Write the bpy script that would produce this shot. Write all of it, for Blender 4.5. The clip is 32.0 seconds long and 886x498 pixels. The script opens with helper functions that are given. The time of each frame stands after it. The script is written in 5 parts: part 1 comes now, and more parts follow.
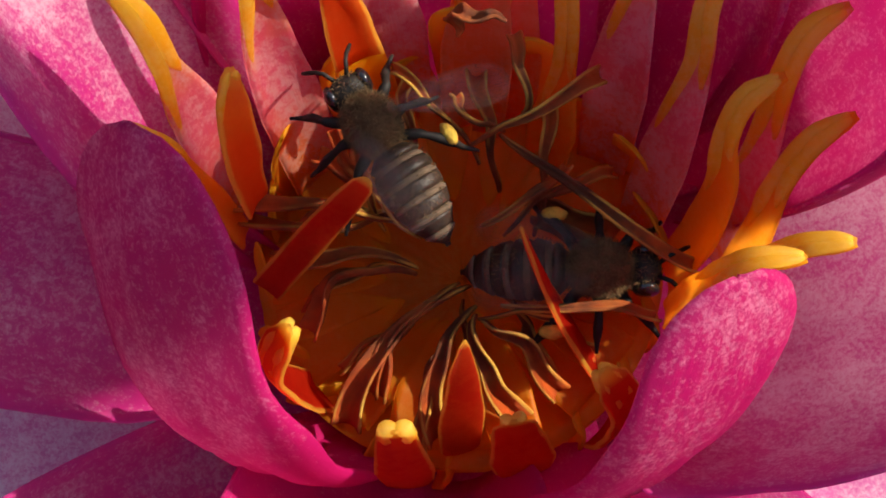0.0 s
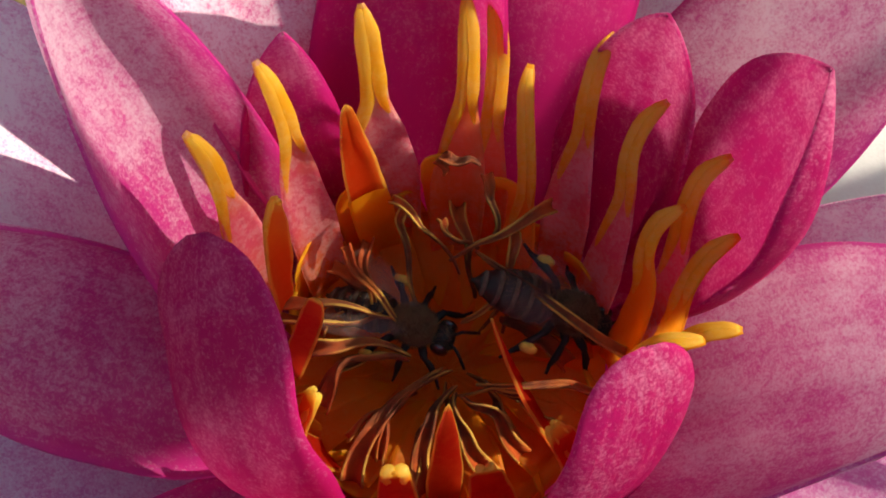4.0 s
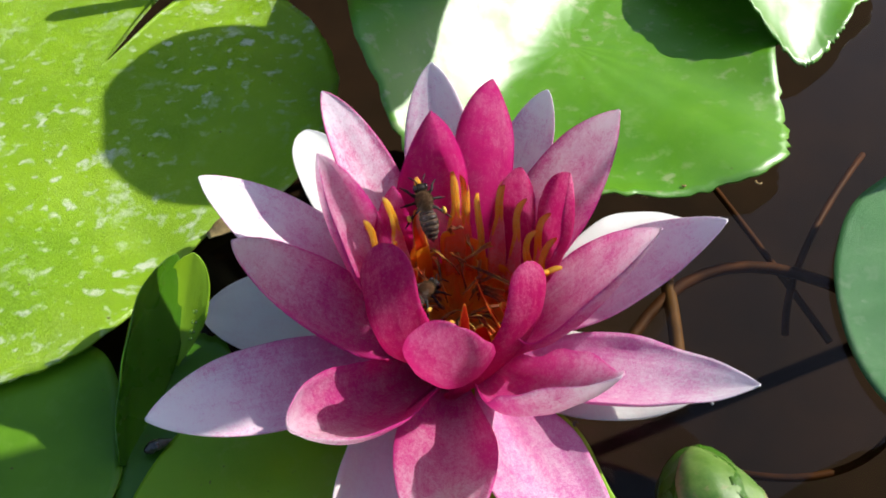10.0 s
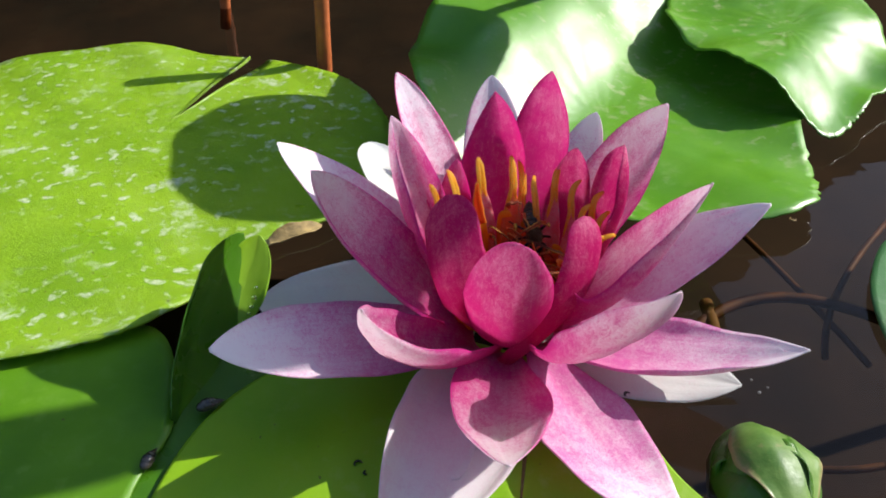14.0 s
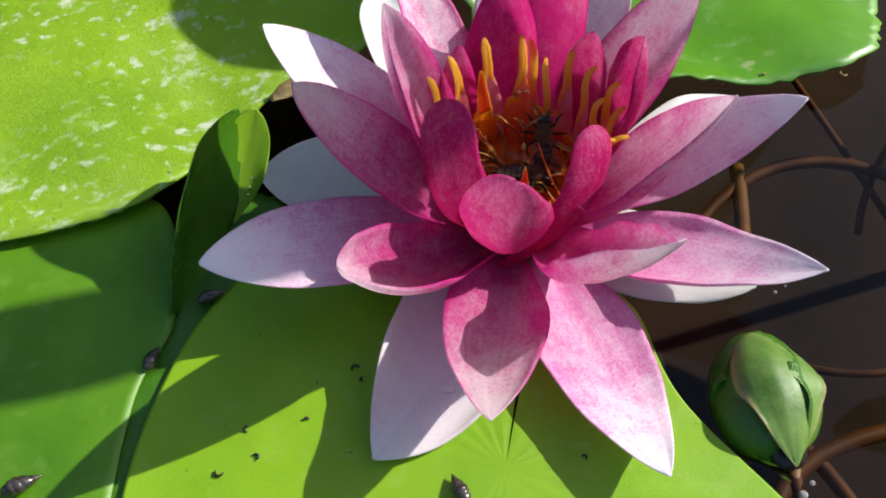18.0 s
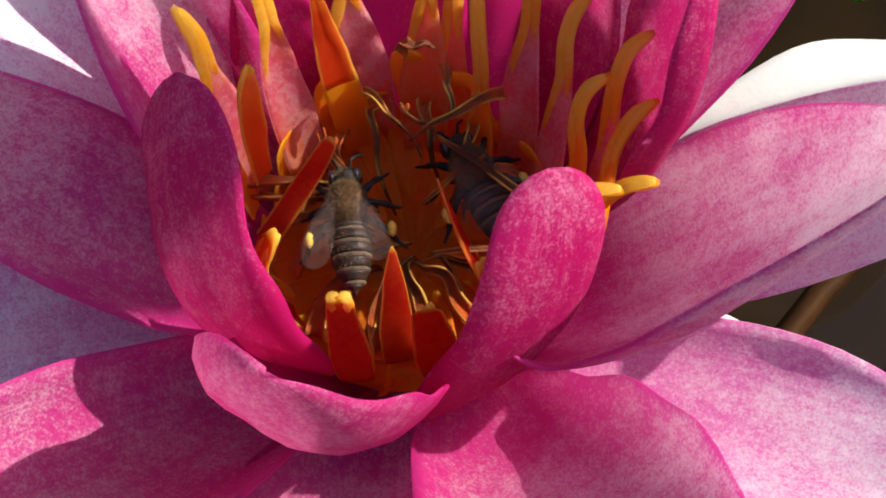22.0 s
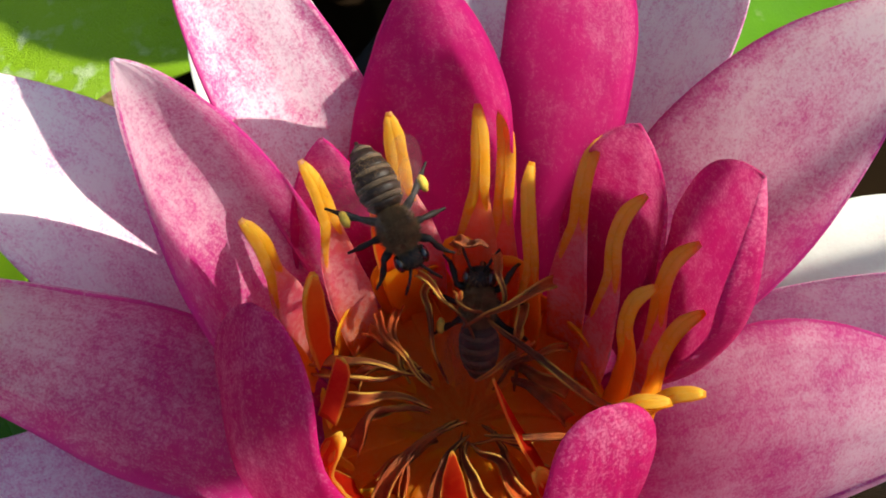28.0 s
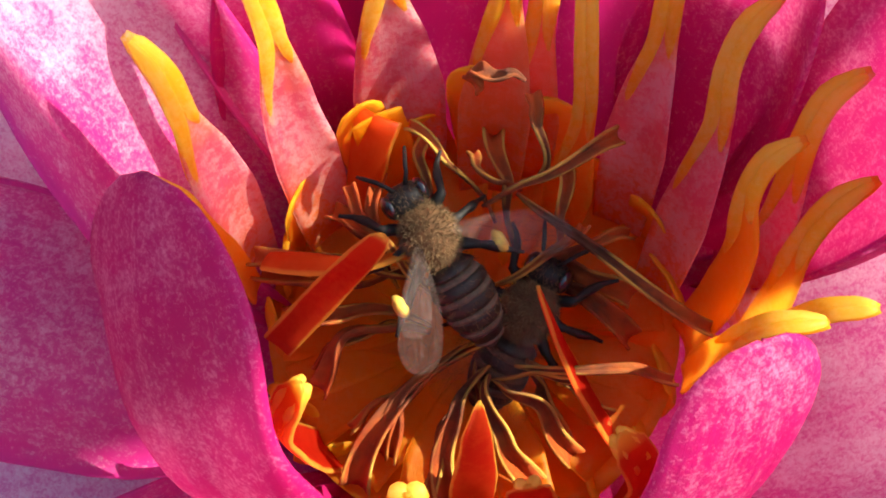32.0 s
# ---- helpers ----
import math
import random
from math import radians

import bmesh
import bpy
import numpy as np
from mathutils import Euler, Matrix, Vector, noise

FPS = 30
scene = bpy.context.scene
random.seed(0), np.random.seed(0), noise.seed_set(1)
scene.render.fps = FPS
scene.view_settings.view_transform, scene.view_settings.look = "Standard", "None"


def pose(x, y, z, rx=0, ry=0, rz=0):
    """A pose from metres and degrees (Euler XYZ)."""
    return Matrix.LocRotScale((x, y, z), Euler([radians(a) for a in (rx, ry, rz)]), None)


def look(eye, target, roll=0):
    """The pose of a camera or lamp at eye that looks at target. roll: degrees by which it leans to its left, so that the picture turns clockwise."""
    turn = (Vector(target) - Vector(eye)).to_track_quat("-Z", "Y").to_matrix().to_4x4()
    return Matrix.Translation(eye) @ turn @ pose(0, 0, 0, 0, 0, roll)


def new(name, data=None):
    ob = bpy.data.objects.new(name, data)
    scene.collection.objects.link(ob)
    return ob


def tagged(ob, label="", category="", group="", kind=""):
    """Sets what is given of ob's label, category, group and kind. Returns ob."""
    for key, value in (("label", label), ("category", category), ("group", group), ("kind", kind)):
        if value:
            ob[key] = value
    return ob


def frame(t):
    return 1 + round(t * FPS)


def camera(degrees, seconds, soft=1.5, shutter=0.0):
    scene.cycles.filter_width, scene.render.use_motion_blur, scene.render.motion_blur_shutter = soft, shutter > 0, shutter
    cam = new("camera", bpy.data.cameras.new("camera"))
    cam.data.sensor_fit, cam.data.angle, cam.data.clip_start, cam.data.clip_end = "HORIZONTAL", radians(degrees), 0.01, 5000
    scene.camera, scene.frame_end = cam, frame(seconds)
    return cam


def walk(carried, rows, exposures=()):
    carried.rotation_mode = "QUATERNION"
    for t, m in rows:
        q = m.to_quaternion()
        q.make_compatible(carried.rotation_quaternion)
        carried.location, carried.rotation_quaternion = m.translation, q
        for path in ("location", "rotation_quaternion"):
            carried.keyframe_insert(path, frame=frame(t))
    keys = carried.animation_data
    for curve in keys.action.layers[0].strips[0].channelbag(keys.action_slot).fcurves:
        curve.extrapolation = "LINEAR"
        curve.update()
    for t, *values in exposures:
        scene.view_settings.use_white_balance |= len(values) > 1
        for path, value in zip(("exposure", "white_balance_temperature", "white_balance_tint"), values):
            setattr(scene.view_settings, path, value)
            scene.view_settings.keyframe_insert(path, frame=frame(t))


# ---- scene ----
cam = camera(48.02, 32.0, soft=1.8)
CM = 0.01


def view(x, y, z, yaw, pitch, roll):
    """A camera pose from centimetres and degrees: yaw to the left of +y, pitch up, roll to its left."""
    a, b = radians(yaw), radians(pitch)
    eye = Vector((x, y, z)) * CM
    ahead = Vector((-math.sin(a) * math.cos(b), math.cos(a) * math.cos(b), math.sin(b)))
    return look(eye, eye + ahead, roll)


walk(cam, [
    (0.0, view(0.151, -2.187, 9.495, 15.16, -73.31, -14.75)),
    (0.5, view(0.269, -2.295, 9.576, 13.35, -72.22, -12.42)),
    (1.0, view(0.510, -2.324, 9.621, 13.47, -71.43, -12.17)),
    (1.5, view(0.694, -2.281, 9.543, 12.73, -70.87, -11.25)),
    (2.0, view(0.507, -2.299, 9.529, 9.50, -71.59, -8.24)),
    (2.5, view(0.663, -2.396, 9.757, 8.74, -69.93, -8.28)),
    (3.0, view(0.674, -2.479, 9.909, 8.29, -68.11, -8.10)),
    (3.5, view(0.332, -2.733, 10.517, 7.99, -66.96, -7.65)),
    (4.0, view(0.184, -3.129, 11.200, 7.00, -65.68, -6.61)),
    (4.5, view(0.057, -3.608, 12.181, 6.93, -64.86, -7.12)),
    (6.5, view(0.845, -6.159, 15.630, 10.05, -61.95, -11.89)),
    (7.0, view(0.980, -7.741, 17.023, 9.75, -58.81, -12.00)),
    (7.5, view(0.191, -10.224, 19.244, 4.33, -55.90, -8.32)),
    (8.0, view(0.189, -12.305, 20.409, 2.10, -53.74, -6.77)),
    (8.5, view(0.248, -12.657, 20.547, 1.21, -52.69, -6.05)),
    (9.0, view(0.083, -13.226, 20.854, 0.35, -51.65, -5.63)),
    (9.5, view(-0.461, -13.378, 21.105, -1.15, -50.92, -5.17)),
    (10.0, view(-1.375, -14.568, 21.021, -3.45, -48.89, -3.91)),
    (10.5, view(-2.696, -15.912, 20.213, -5.33, -44.81, -2.56)),
    (11.0, view(-3.239, -17.379, 18.516, -6.75, -41.47, -1.12)),
    (11.5, view(-3.044, -17.735, 17.280, -5.56, -39.06, -0.53)),
    (12.0, view(-2.938, -17.920, 15.711, -4.58, -36.25, -0.72)),
    (12.5, view(-3.254, -17.306, 14.797, -4.70, -34.84, 0.06)),
    (13.0, view(-3.687, -17.340, 14.560, -4.89, -34.34, 0.70)),
    (13.5, view(-3.281, -18.357, 15.953, -4.36, -34.45, -0.05)),
    (14.0, view(-3.308, -19.579, 17.075, -3.99, -35.07, -0.84)),
    (14.5, view(-2.459, -20.923, 17.869, -2.88, -36.76, -1.64)),
    (15.0, view(-2.645, -21.238, 17.969, -1.78, -39.09, -1.44)),
    (15.5, view(-2.360, -21.192, 17.881, -1.04, -42.04, -1.61)),
    (17.5, view(-1.664, -17.299, 19.642, 2.17, -50.39, -4.98)),
    (18.0, view(-1.376, -15.459, 19.670, 2.90, -52.53, -5.33)),
    (18.5, view(-0.497, -13.155, 19.230, 5.55, -54.81, -7.13)),
    (19.0, view(-0.290, -11.151, 18.281, 6.33, -56.21, -7.71)),
    (19.5, view(0.186, -9.093, 15.709, 6.02, -58.33, -6.80)),
    (20.0, view(0.229, -7.200, 14.272, 4.09, -59.97, -4.67)),
    (20.5, view(0.854, -5.961, 12.826, 8.75, -60.83, -7.82)),
    (21.0, view(1.229, -5.528, 12.143, 11.20, -61.46, -9.89)),
    (21.5, view(1.170, -5.112, 11.184, 14.44, -61.00, -12.40)),
    (22.0, view(1.430, -5.178, 11.099, 15.64, -60.40, -13.06)),
    (22.5, view(1.882, -5.382, 11.562, 16.79, -59.47, -13.98)),
    (23.0, view(1.876, -5.181, 11.160, 18.40, -59.36, -15.14)),
    (23.5, view(1.944, -4.845, 10.644, 22.21, -58.56, -17.44)),
    (24.0, view(1.905, -4.871, 10.548, 25.10, -58.08, -19.55)),
    (24.5, view(1.696, -4.663, 10.584, 23.63, -58.84, -19.03)),
    (26.5, view(1.099, -3.184, 12.042, 20.47, -67.47, -17.85)),
    (27.0, view(1.412, -2.986, 12.624, 20.83, -65.18, -18.24)),
    (27.5, view(1.339, -3.255, 12.733, 20.09, -63.33, -17.40)),
    (28.0, view(1.108, -3.568, 12.556, 18.23, -61.54, -15.81)),
    (28.5, view(0.798, -2.461, 11.191, 19.52, -63.35, -17.02)),
    (29.0, view(0.302, -2.219, 10.179, 14.65, -64.70, -12.29)),
    (29.5, view(0.462, -2.196, 9.850, 14.29, -66.85, -12.26)),
    (30.0, view(0.366, -2.287, 9.879, 12.48, -68.72, -11.06)),
    (30.5, view(0.265, -2.293, 9.969, 11.38, -68.91, -10.26)),
    (31.0, view(0.092, -2.136, 9.525, 8.98, -70.11, -8.09)),
    (31.5, view(0.029, -2.215, 9.506, 12.63, -70.35, -11.22)),
    (32.0, view(0.076, -2.180, 9.422, 13.45, -69.87, -12.05)),
], exposures=[(0.0, 0.66, 7200, 10), (3.0, 0.46, 7200, 10), (4.5, 0.44, 7200, 10), (6.5, 0.41, 6700, 10), (13.0, 0.42, 6250, 11), (18.0, 0.35, 6250, 11), (20.0, 0.47, 6500, 8), (22.5, 0.74, 6500, 8), (24.0, 1.05, 6500, 8), (26.5, 1.12, 6900, 4), (27.2, 1.08, 6900, 4), (27.8, 0.68, 6900, 4), (28.3, 0.55, 6900, 4), (29.1, 0.45, 6900, 4), (29.8, 1.42, 6900, 4), (32.0, 1.55, 6900, 4)])

# ---- light ----
SUN_AZ, SUN_EL = 74.0, 35.5
world = bpy.data.worlds.new("sky")
scene.world = world
world.use_nodes = True
wn = world.node_tree.nodes
sky = wn.new("ShaderNodeTexSky")
sky.sky_type = "NISHITA"
sky.sun_disc = False
sky.sun_elevation = radians(SUN_EL)
sky.sun_rotation = radians(SUN_AZ)
wn["Background"].inputs["Strength"].default_value = 0.145
world.node_tree.links.new(sky.outputs[0], wn["Background"].inputs["Color"])
sun = new("sun", bpy.data.lights.new("sun", "SUN"))
sun.data.energy, sun.data.angle, sun.data.color = 5.0, radians(0.6), (1.0, 0.95, 0.86)
sun.matrix_world = look((math.sin(radians(SUN_AZ)), math.cos(radians(SUN_AZ)), math.tan(radians(SUN_EL))), (0, 0, 0))


# ---- materials ----
class Nodes:
    """A small helper to wire one material."""

    def __init__(self, name):
        self.mat = bpy.data.materials.new(name)
        self.mat.use_nodes = True
        self.tree = self.mat.node_tree
        self.bsdf = self.tree.nodes["Principled BSDF"]
        self.out = self.tree.nodes["Material Output"]

    def add(self, kind, **values):
        n = self.tree.nodes.new("ShaderNode" + kind)
        for key, value in values.items():
            n.inputs[key.replace("_", " ")].default_value = value
        return n

    def link(self, a, b):
        self.tree.links.new(a, b)

    def noise(self, scale, detail=3.0, rough=0.55, vector=None):
        n = self.add("TexNoise", Scale=scale, Detail=detail, Roughness=rough)
        if vector is not None:
            self.link(vector, n.inputs["Vector"])
        return n.outputs["Fac"]

    def coords(self, which="Object"):
        return self.add("TexCoord").outputs[which]

    def stretch(self, vector, scale):
        n = self.add("Mapping")
        n.inputs["Scale"].default_value = scale
        self.link(vector, n.inputs["Vector"])
        return n.outputs[0]

    def ramp(self, fac, stops, smooth=False):
        n = self.add("ValToRGB")
        r = n.color_ramp
        r.interpolation = "EASE" if smooth else "LINEAR"
        while len(r.elements) < len(stops):
            r.elements.new(0.5)
        for e, (p, c) in zip(r.elements, stops):
            e.position = p
            e.color = (*c, 1) if len(c) == 3 else c
        self.link(fac, n.inputs[0])
        return n.outputs[0]

    def mix(self, fac, a, b, mode="MIX"):
        n = self.tree.nodes.new("ShaderNodeMix")
        n.data_type, n.blend_type = "RGBA", mode
        for sock, v in ((n.inputs[0], fac), (n.inputs[6], a), (n.inputs[7], b)):
            if hasattr(v, "is_output"):
                self.link(v, sock)
            elif isinstance(v, (int, float)):
                sock.default_value = v
            else:
                sock.default_value = (*v, 1)
        return n.outputs[2]

    def math(self, op, a, b=0.0):
        n = self.tree.nodes.new("ShaderNodeMath")
        n.operation = op
        for sock, v in ((n.inputs[0], a), (n.inputs[1], b)):
            if hasattr(v, "is_output"):
                self.link(v, sock)
            else:
                sock.default_value = v
        return n.outputs[0]

    def bump(self, height, strength, distance):
        n = self.add("Bump", Strength=strength, Distance=distance)
        self.link(height, n.inputs["Height"])
        self.link(n.outputs[0], self.bsdf.inputs["Normal"])
        return n.outputs[0]

    def set(self, **values):
        for key, value in values.items():
            sock = self.bsdf.inputs[key.replace("_", " ")]
            if hasattr(value, "is_output"):
                self.link(value, sock)
            else:
                sock.default_value = (*value, 1) if isinstance(value, tuple) else value
        return self.mat

    def translucent(self, color, share, normal=None):
        t = self.add("BsdfTranslucent")
        half = self.add("Gamma", Gamma=0.5)  # the light goes through two faces of the sheet
        self.link(color, half.inputs["Color"])
        self.link(half.outputs[0], t.inputs["Color"])
        if normal is not None:
            self.link(normal, t.inputs["Normal"])
        m = self.add("MixShader")
        m.inputs[0].default_value = share
        self.link(self.bsdf.outputs[0], m.inputs[1])
        self.link(t.outputs[0], m.inputs[2])
        self.link(m.outputs[0], self.out.inputs["Surface"])


def petal_material(name, pale, pigment, deep, cover, rim, foot, share=0.5, fade=0.0, line=0.0):
    """Water-lily petal: a pale ground strewn with grains of pigment, denser towards its rims (rim), its foot and in patches."""
    n = Nodes(name)
    uv = n.coords("UV")
    sep = n.add("SeparateXYZ")
    n.link(uv, sep.inputs[0])
    ob = n.coords("Object")
    off = n.math("ABSOLUTE", n.math("SUBTRACT", n.math("MULTIPLY", sep.outputs["X"], 2.0), 1.0))
    edge = n.math("ADD", n.math("MULTIPLY", n.math("POWER", off, 2.5), rim), n.math("MULTIPLY", n.math("POWER", off, 60.0), line))
    low = n.math("MULTIPLY", n.math("POWER", n.math("SUBTRACT", 1.0, sep.outputs["Y"]), 1.5), foot)
    patch = n.math("MULTIPLY", n.math("SUBTRACT", n.noise(210, 4, 0.65, ob), 0.5), 1.05)
    broad = n.math("MULTIPLY", n.math("SUBTRACT", n.noise(60, 2, 0.5, ob), 0.5), 0.9)
    veins = n.math("MULTIPLY", n.math("SUBTRACT", n.noise(4, 3, 0.6, n.stretch(uv, (7, 0.6, 1))), 0.5), 0.55)
    dense = n.math("ADD", n.math("ADD", n.math("ADD", edge, low), n.math("ADD", patch, broad)), n.math("ADD", veins, n.math("SUBTRACT", cover, n.math("MULTIPLY", n.math("POWER", sep.outputs["Y"], 2.5), fade))))
    mottle = n.math("MULTIPLY", n.math("SUBTRACT", n.noise(850, 5, 0.75, n.stretch(ob, (1.2, 1.2, 0.8))), 0.5), 1.2)
    dense = n.math("ADD", dense, mottle)
    grain = n.math("MULTIPLY", n.math("SUBTRACT", n.noise(3200, 4, 0.8, ob), 0.5), 3.6)
    soft = n.ramp(dense, [(0.0, (0, 0, 0)), (1.0, (1, 1, 1))])
    fac = n.ramp(n.math("ADD", n.math("MULTIPLY", grain, 0.8), dense), [(0.15, (0, 0, 0)), (0.85, (1, 1, 1))])
    both = n.mix(0.22, fac, soft)
    col = n.mix(both, pale, pigment)
    col = n.mix(n.math("MULTIPLY", low, 0.8), col, deep)
    relief = n.math("ADD", n.math("MULTIPLY", veins, 0.8), n.math("ADD", n.math("MULTIPLY", n.noise(1300, 3, 0.6, ob), 0.7), n.math("MULTIPLY", n.noise(130, 3, 0.55, ob), 4.0)))
    nrm = n.bump(relief, 0.35, 0.0002)
    n.set(Base_Color=col, Roughness=0.45, Specular_IOR_Level=0.25)
    n.translucent(col, share, nrm)
    return n.mat


INNER = petal_material("inner_petal", (0.86, 0.36, 0.54), (0.62, 0.018, 0.215), (0.60, 0.010, 0.09), 0.70, 0.25, 0.45, 0.72, line=0.5)
FRONT = petal_material("front_petal", (0.88, 0.34, 0.52), (0.58, 0.011, 0.165), (0.56, 0.008, 0.07), 0.72, 0.1, 0.35, 0.58)
CUP = petal_material("cupped_petal", (0.90, 0.46, 0.64), (0.64, 0.022, 0.22), (0.60, 0.010, 0.10), 0.68, 0.2, 0.45, 0.66, 0.05)
MIDDLE = petal_material("middle_petal", (0.90, 0.70, 0.80), (0.62, 0.035, 0.29), (0.60, 0.014, 0.12), 0.42, 0.30, 0.45, 0.64, 0.50, line=0.3)
LOWER = petal_material("lower_petal", (0.91, 0.72, 0.82), (0.63, 0.04, 0.29), (0.60, 0.016, 0.14), 0.36, 0.25, 0.5, 0.64, 0.55, line=0.25)
PALE_PINK = petal_material("pale_pink_petal", (0.93, 0.82, 0.88), (0.66, 0.06, 0.30), (0.62, 0.03, 0.18), 0.22, 0.5, 0.5, 0.32, 0.2, line=0.4)
OUTER = petal_material("outer_petal", (0.93, 0.87, 0.91), (0.70, 0.16, 0.47), (0.66, 0.07, 0.26), 0.16, 0.18, 0.6, 0.32, 0.42, line=0.15)
WHITE = petal_material("white_sepal", (0.84, 0.84, 0.80), (0.78, 0.66, 0.66), (0.72, 0.70, 0.58), 0.02, 0.1, 0.3, 0.42)
PALE = petal_material("pale_petal", (0.86, 0.82, 0.81), (0.80, 0.60, 0.68), (0.76, 0.52, 0.60), 0.10, 0.2, 0.35, 0.4)


def strap_material(name, base, middle, tip, speck, dry=0.0):
    """A stamen's strap, coloured along its length and strewn with paler cells; dry: how far its rims turn yellow, for
    dried edges and light caught on them.
    """
    n = Nodes(name)
    uv = n.coords("UV")
    sep = n.add("SeparateXYZ")
    n.link(uv, sep.inputs[0])
    ob = n.coords("Object")
    along = n.math("ADD", sep.outputs["Y"], n.math("MULTIPLY", n.math("SUBTRACT", n.noise(260, 2, 0.6, ob), 0.5), 0.3))
    col = n.ramp(along, [(0.08, base), (0.42, middle), (0.58, middle), (0.74, tip)])
    cells = n.ramp(n.math("ADD", n.noise(1500, 5, 0.85, ob), n.math("MULTIPLY", n.math("SUBTRACT", n.noise(330, 3, 0.6, ob), 0.5), 0.5)), [(0.44, (0, 0, 0)), (0.60, (1, 1, 1))])
    streak = n.ramp(n.noise(6, 3, 0.6, n.stretch(uv, (8, 0.9, 1))), [(0.4, (0, 0, 0)), (0.65, (1, 1, 1))])
    col = n.mix(n.math("MULTIPLY", cells, 0.62), col, speck)
    col = n.mix(n.math("MULTIPLY", streak, 0.25), col, base)
    if dry:
        # yellow rims and ends: dried tissue, with the lit edges painted in
        off = n.math("ADD", n.math("ABSOLUTE", n.math("SUBTRACT", sep.outputs["X"], 0.5)), n.math("MULTIPLY", n.math("SUBTRACT", n.noise(420, 3, 0.7, ob), 0.5), 0.16))
        rim = n.ramp(off, [(0.40, (0, 0, 0)), (0.47, (1, 1, 1))])
        ends = n.ramp(along, [(0.86, (0, 0, 0)), (0.97, (1, 1, 1))])
        col = n.mix(n.math("MULTIPLY", n.math("MAXIMUM", rim, ends), dry), col, (0.86, 0.52, 0.07))
    nrm = n.bump(n.math("ADD", streak, n.noise(1800, 2, 0.6, ob)), 0.12, 0.0002)
    n.set(Base_Color=col, Roughness=0.4, Specular_IOR_Level=0.4)
    n.translucent(col, 0.8, nrm)
    return n.mat


STRAP_PINK = strap_material("pink_stamen", (0.86, 0.22, 0.03), (0.80, 0.13, 0.23), (0.90, 0.50, 0.06), (0.95, 0.74, 0.70))
STRAP_MIXED = strap_material("orange_pink_stamen", (0.86, 0.20, 0.02), (0.84, 0.24, 0.10), (0.90, 0.46, 0.03), (0.90, 0.46, 0.25))
STRAP_FOLD = strap_material("red_orange_stamen", (0.70, 0.07, 0.010), (0.72, 0.085, 0.012), (0.80, 0.20, 0.02), (0.76, 0.12, 0.02), dry=0.8)
STRAP_ORANGE = strap_material("orange_stamen", (0.88, 0.22, 0.012), (0.90, 0.32, 0.015), (0.90, 0.48, 0.02), (0.90, 0.42, 0.05))
STRAP_RED = strap_material("red_stamen", (0.55, 0.022, 0.007), (0.52, 0.007, 0.006), (0.58, 0.022, 0.008), (0.62, 0.035, 0.010), dry=0.9)
ANTHER = strap_material("yellow_anther", (0.88, 0.44, 0.02), (0.92, 0.58, 0.035), (0.94, 0.68, 0.08), (0.95, 0.74, 0.18))


def plain(name, color, rough=0.5, metal=0.0, spread=0.25, scale=300, spec=0.5, coat=0.0, bump=0.0):
    n = Nodes(name)
    ob = n.coords("Object")
    dark = tuple(c * (1 - spread) for c in color)
    light = tuple(min(1, c * (1 + spread)) for c in color)
    f = n.noise(scale, 4, 0.6, ob)
    col = n.ramp(f, [(0.3, dark), (0.7, light)])
    if bump:
        n.bump(n.noise(scale * 3, 3, 0.6, ob), 0.5, bump)
    return n.set(Base_Color=col, Roughness=rough, Metallic=metal, Specular_IOR_Level=spec, Coat_Weight=coat)


def leaf_material(name, dark, light, film_glare, share=0.25, film_glare_share=0.5, gloss=0.3, rough_bump=0.4, shine=0.5):
    """A floating lily pad: waxy green with lighter veins, brown flecks, and pale water marks and glare spots in the
    colour.
    """
    n = Nodes(name)
    ob = n.coords("Object")
    broad = n.noise(22, 4, 0.6, ob)
    col = n.ramp(broad, [(0.3, dark), (0.7, light)])
    vo = n.add("TexVoronoi", Scale=70.0)
    vo.feature = "DISTANCE_TO_EDGE"
    n.link(n.mix(0.12, ob, n.add("TexNoise", Scale=60.0).outputs["Color"]), vo.inputs["Vector"])
    net = n.ramp(vo.outputs["Distance"], [(0.0, (1, 1, 1)), (0.10, (0, 0, 0))])
    col = n.mix(n.math("MULTIPLY", net, 0.22), col, light)
    # pale spots: water film, and glare painted into the green
    marks = n.ramp(n.math("MAXIMUM", n.noise(230, 3, 0.5, ob), n.math("SUBTRACT", n.noise(90, 4, 0.6, ob), 0.03)), [(0.57, (0, 0, 0)), (0.70, (1, 1, 1))])
    where = n.ramp(n.noise(18, 2, 0.5, ob), [(0.36, (0, 0, 0)), (0.6, (1, 1, 1))])
    film_glare_mask = n.math("MULTIPLY", n.math("MULTIPLY", marks, where), film_glare_share)
    col = n.mix(film_glare_mask, col, film_glare)
    specks = n.ramp(n.noise(520, 2, 0.5, ob), [(0.73, (0, 0, 0)), (0.77, (1, 1, 1))])
    col = n.mix(n.math("MULTIPLY", specks, 0.7), col, (0.10, 0.055, 0.02))
    relief = n.math("ADD", n.math("ADD", n.math("MULTIPLY", net, 0.6), n.noise(420, 4, 0.6, ob)), n.math("MULTIPLY", n.noise(150, 2, 0.5, ob), 1.6))
    nrm = n.bump(relief, rough_bump, 0.0004)
    rough = n.ramp(n.noise(60, 3, 0.6, ob), [(0.3, (gloss,) * 3), (0.7, (gloss + 0.2,) * 3)])
    n.set(Base_Color=col, Roughness=rough, Specular_IOR_Level=shine)
    n.translucent(col, share, nrm)
    return n.mat


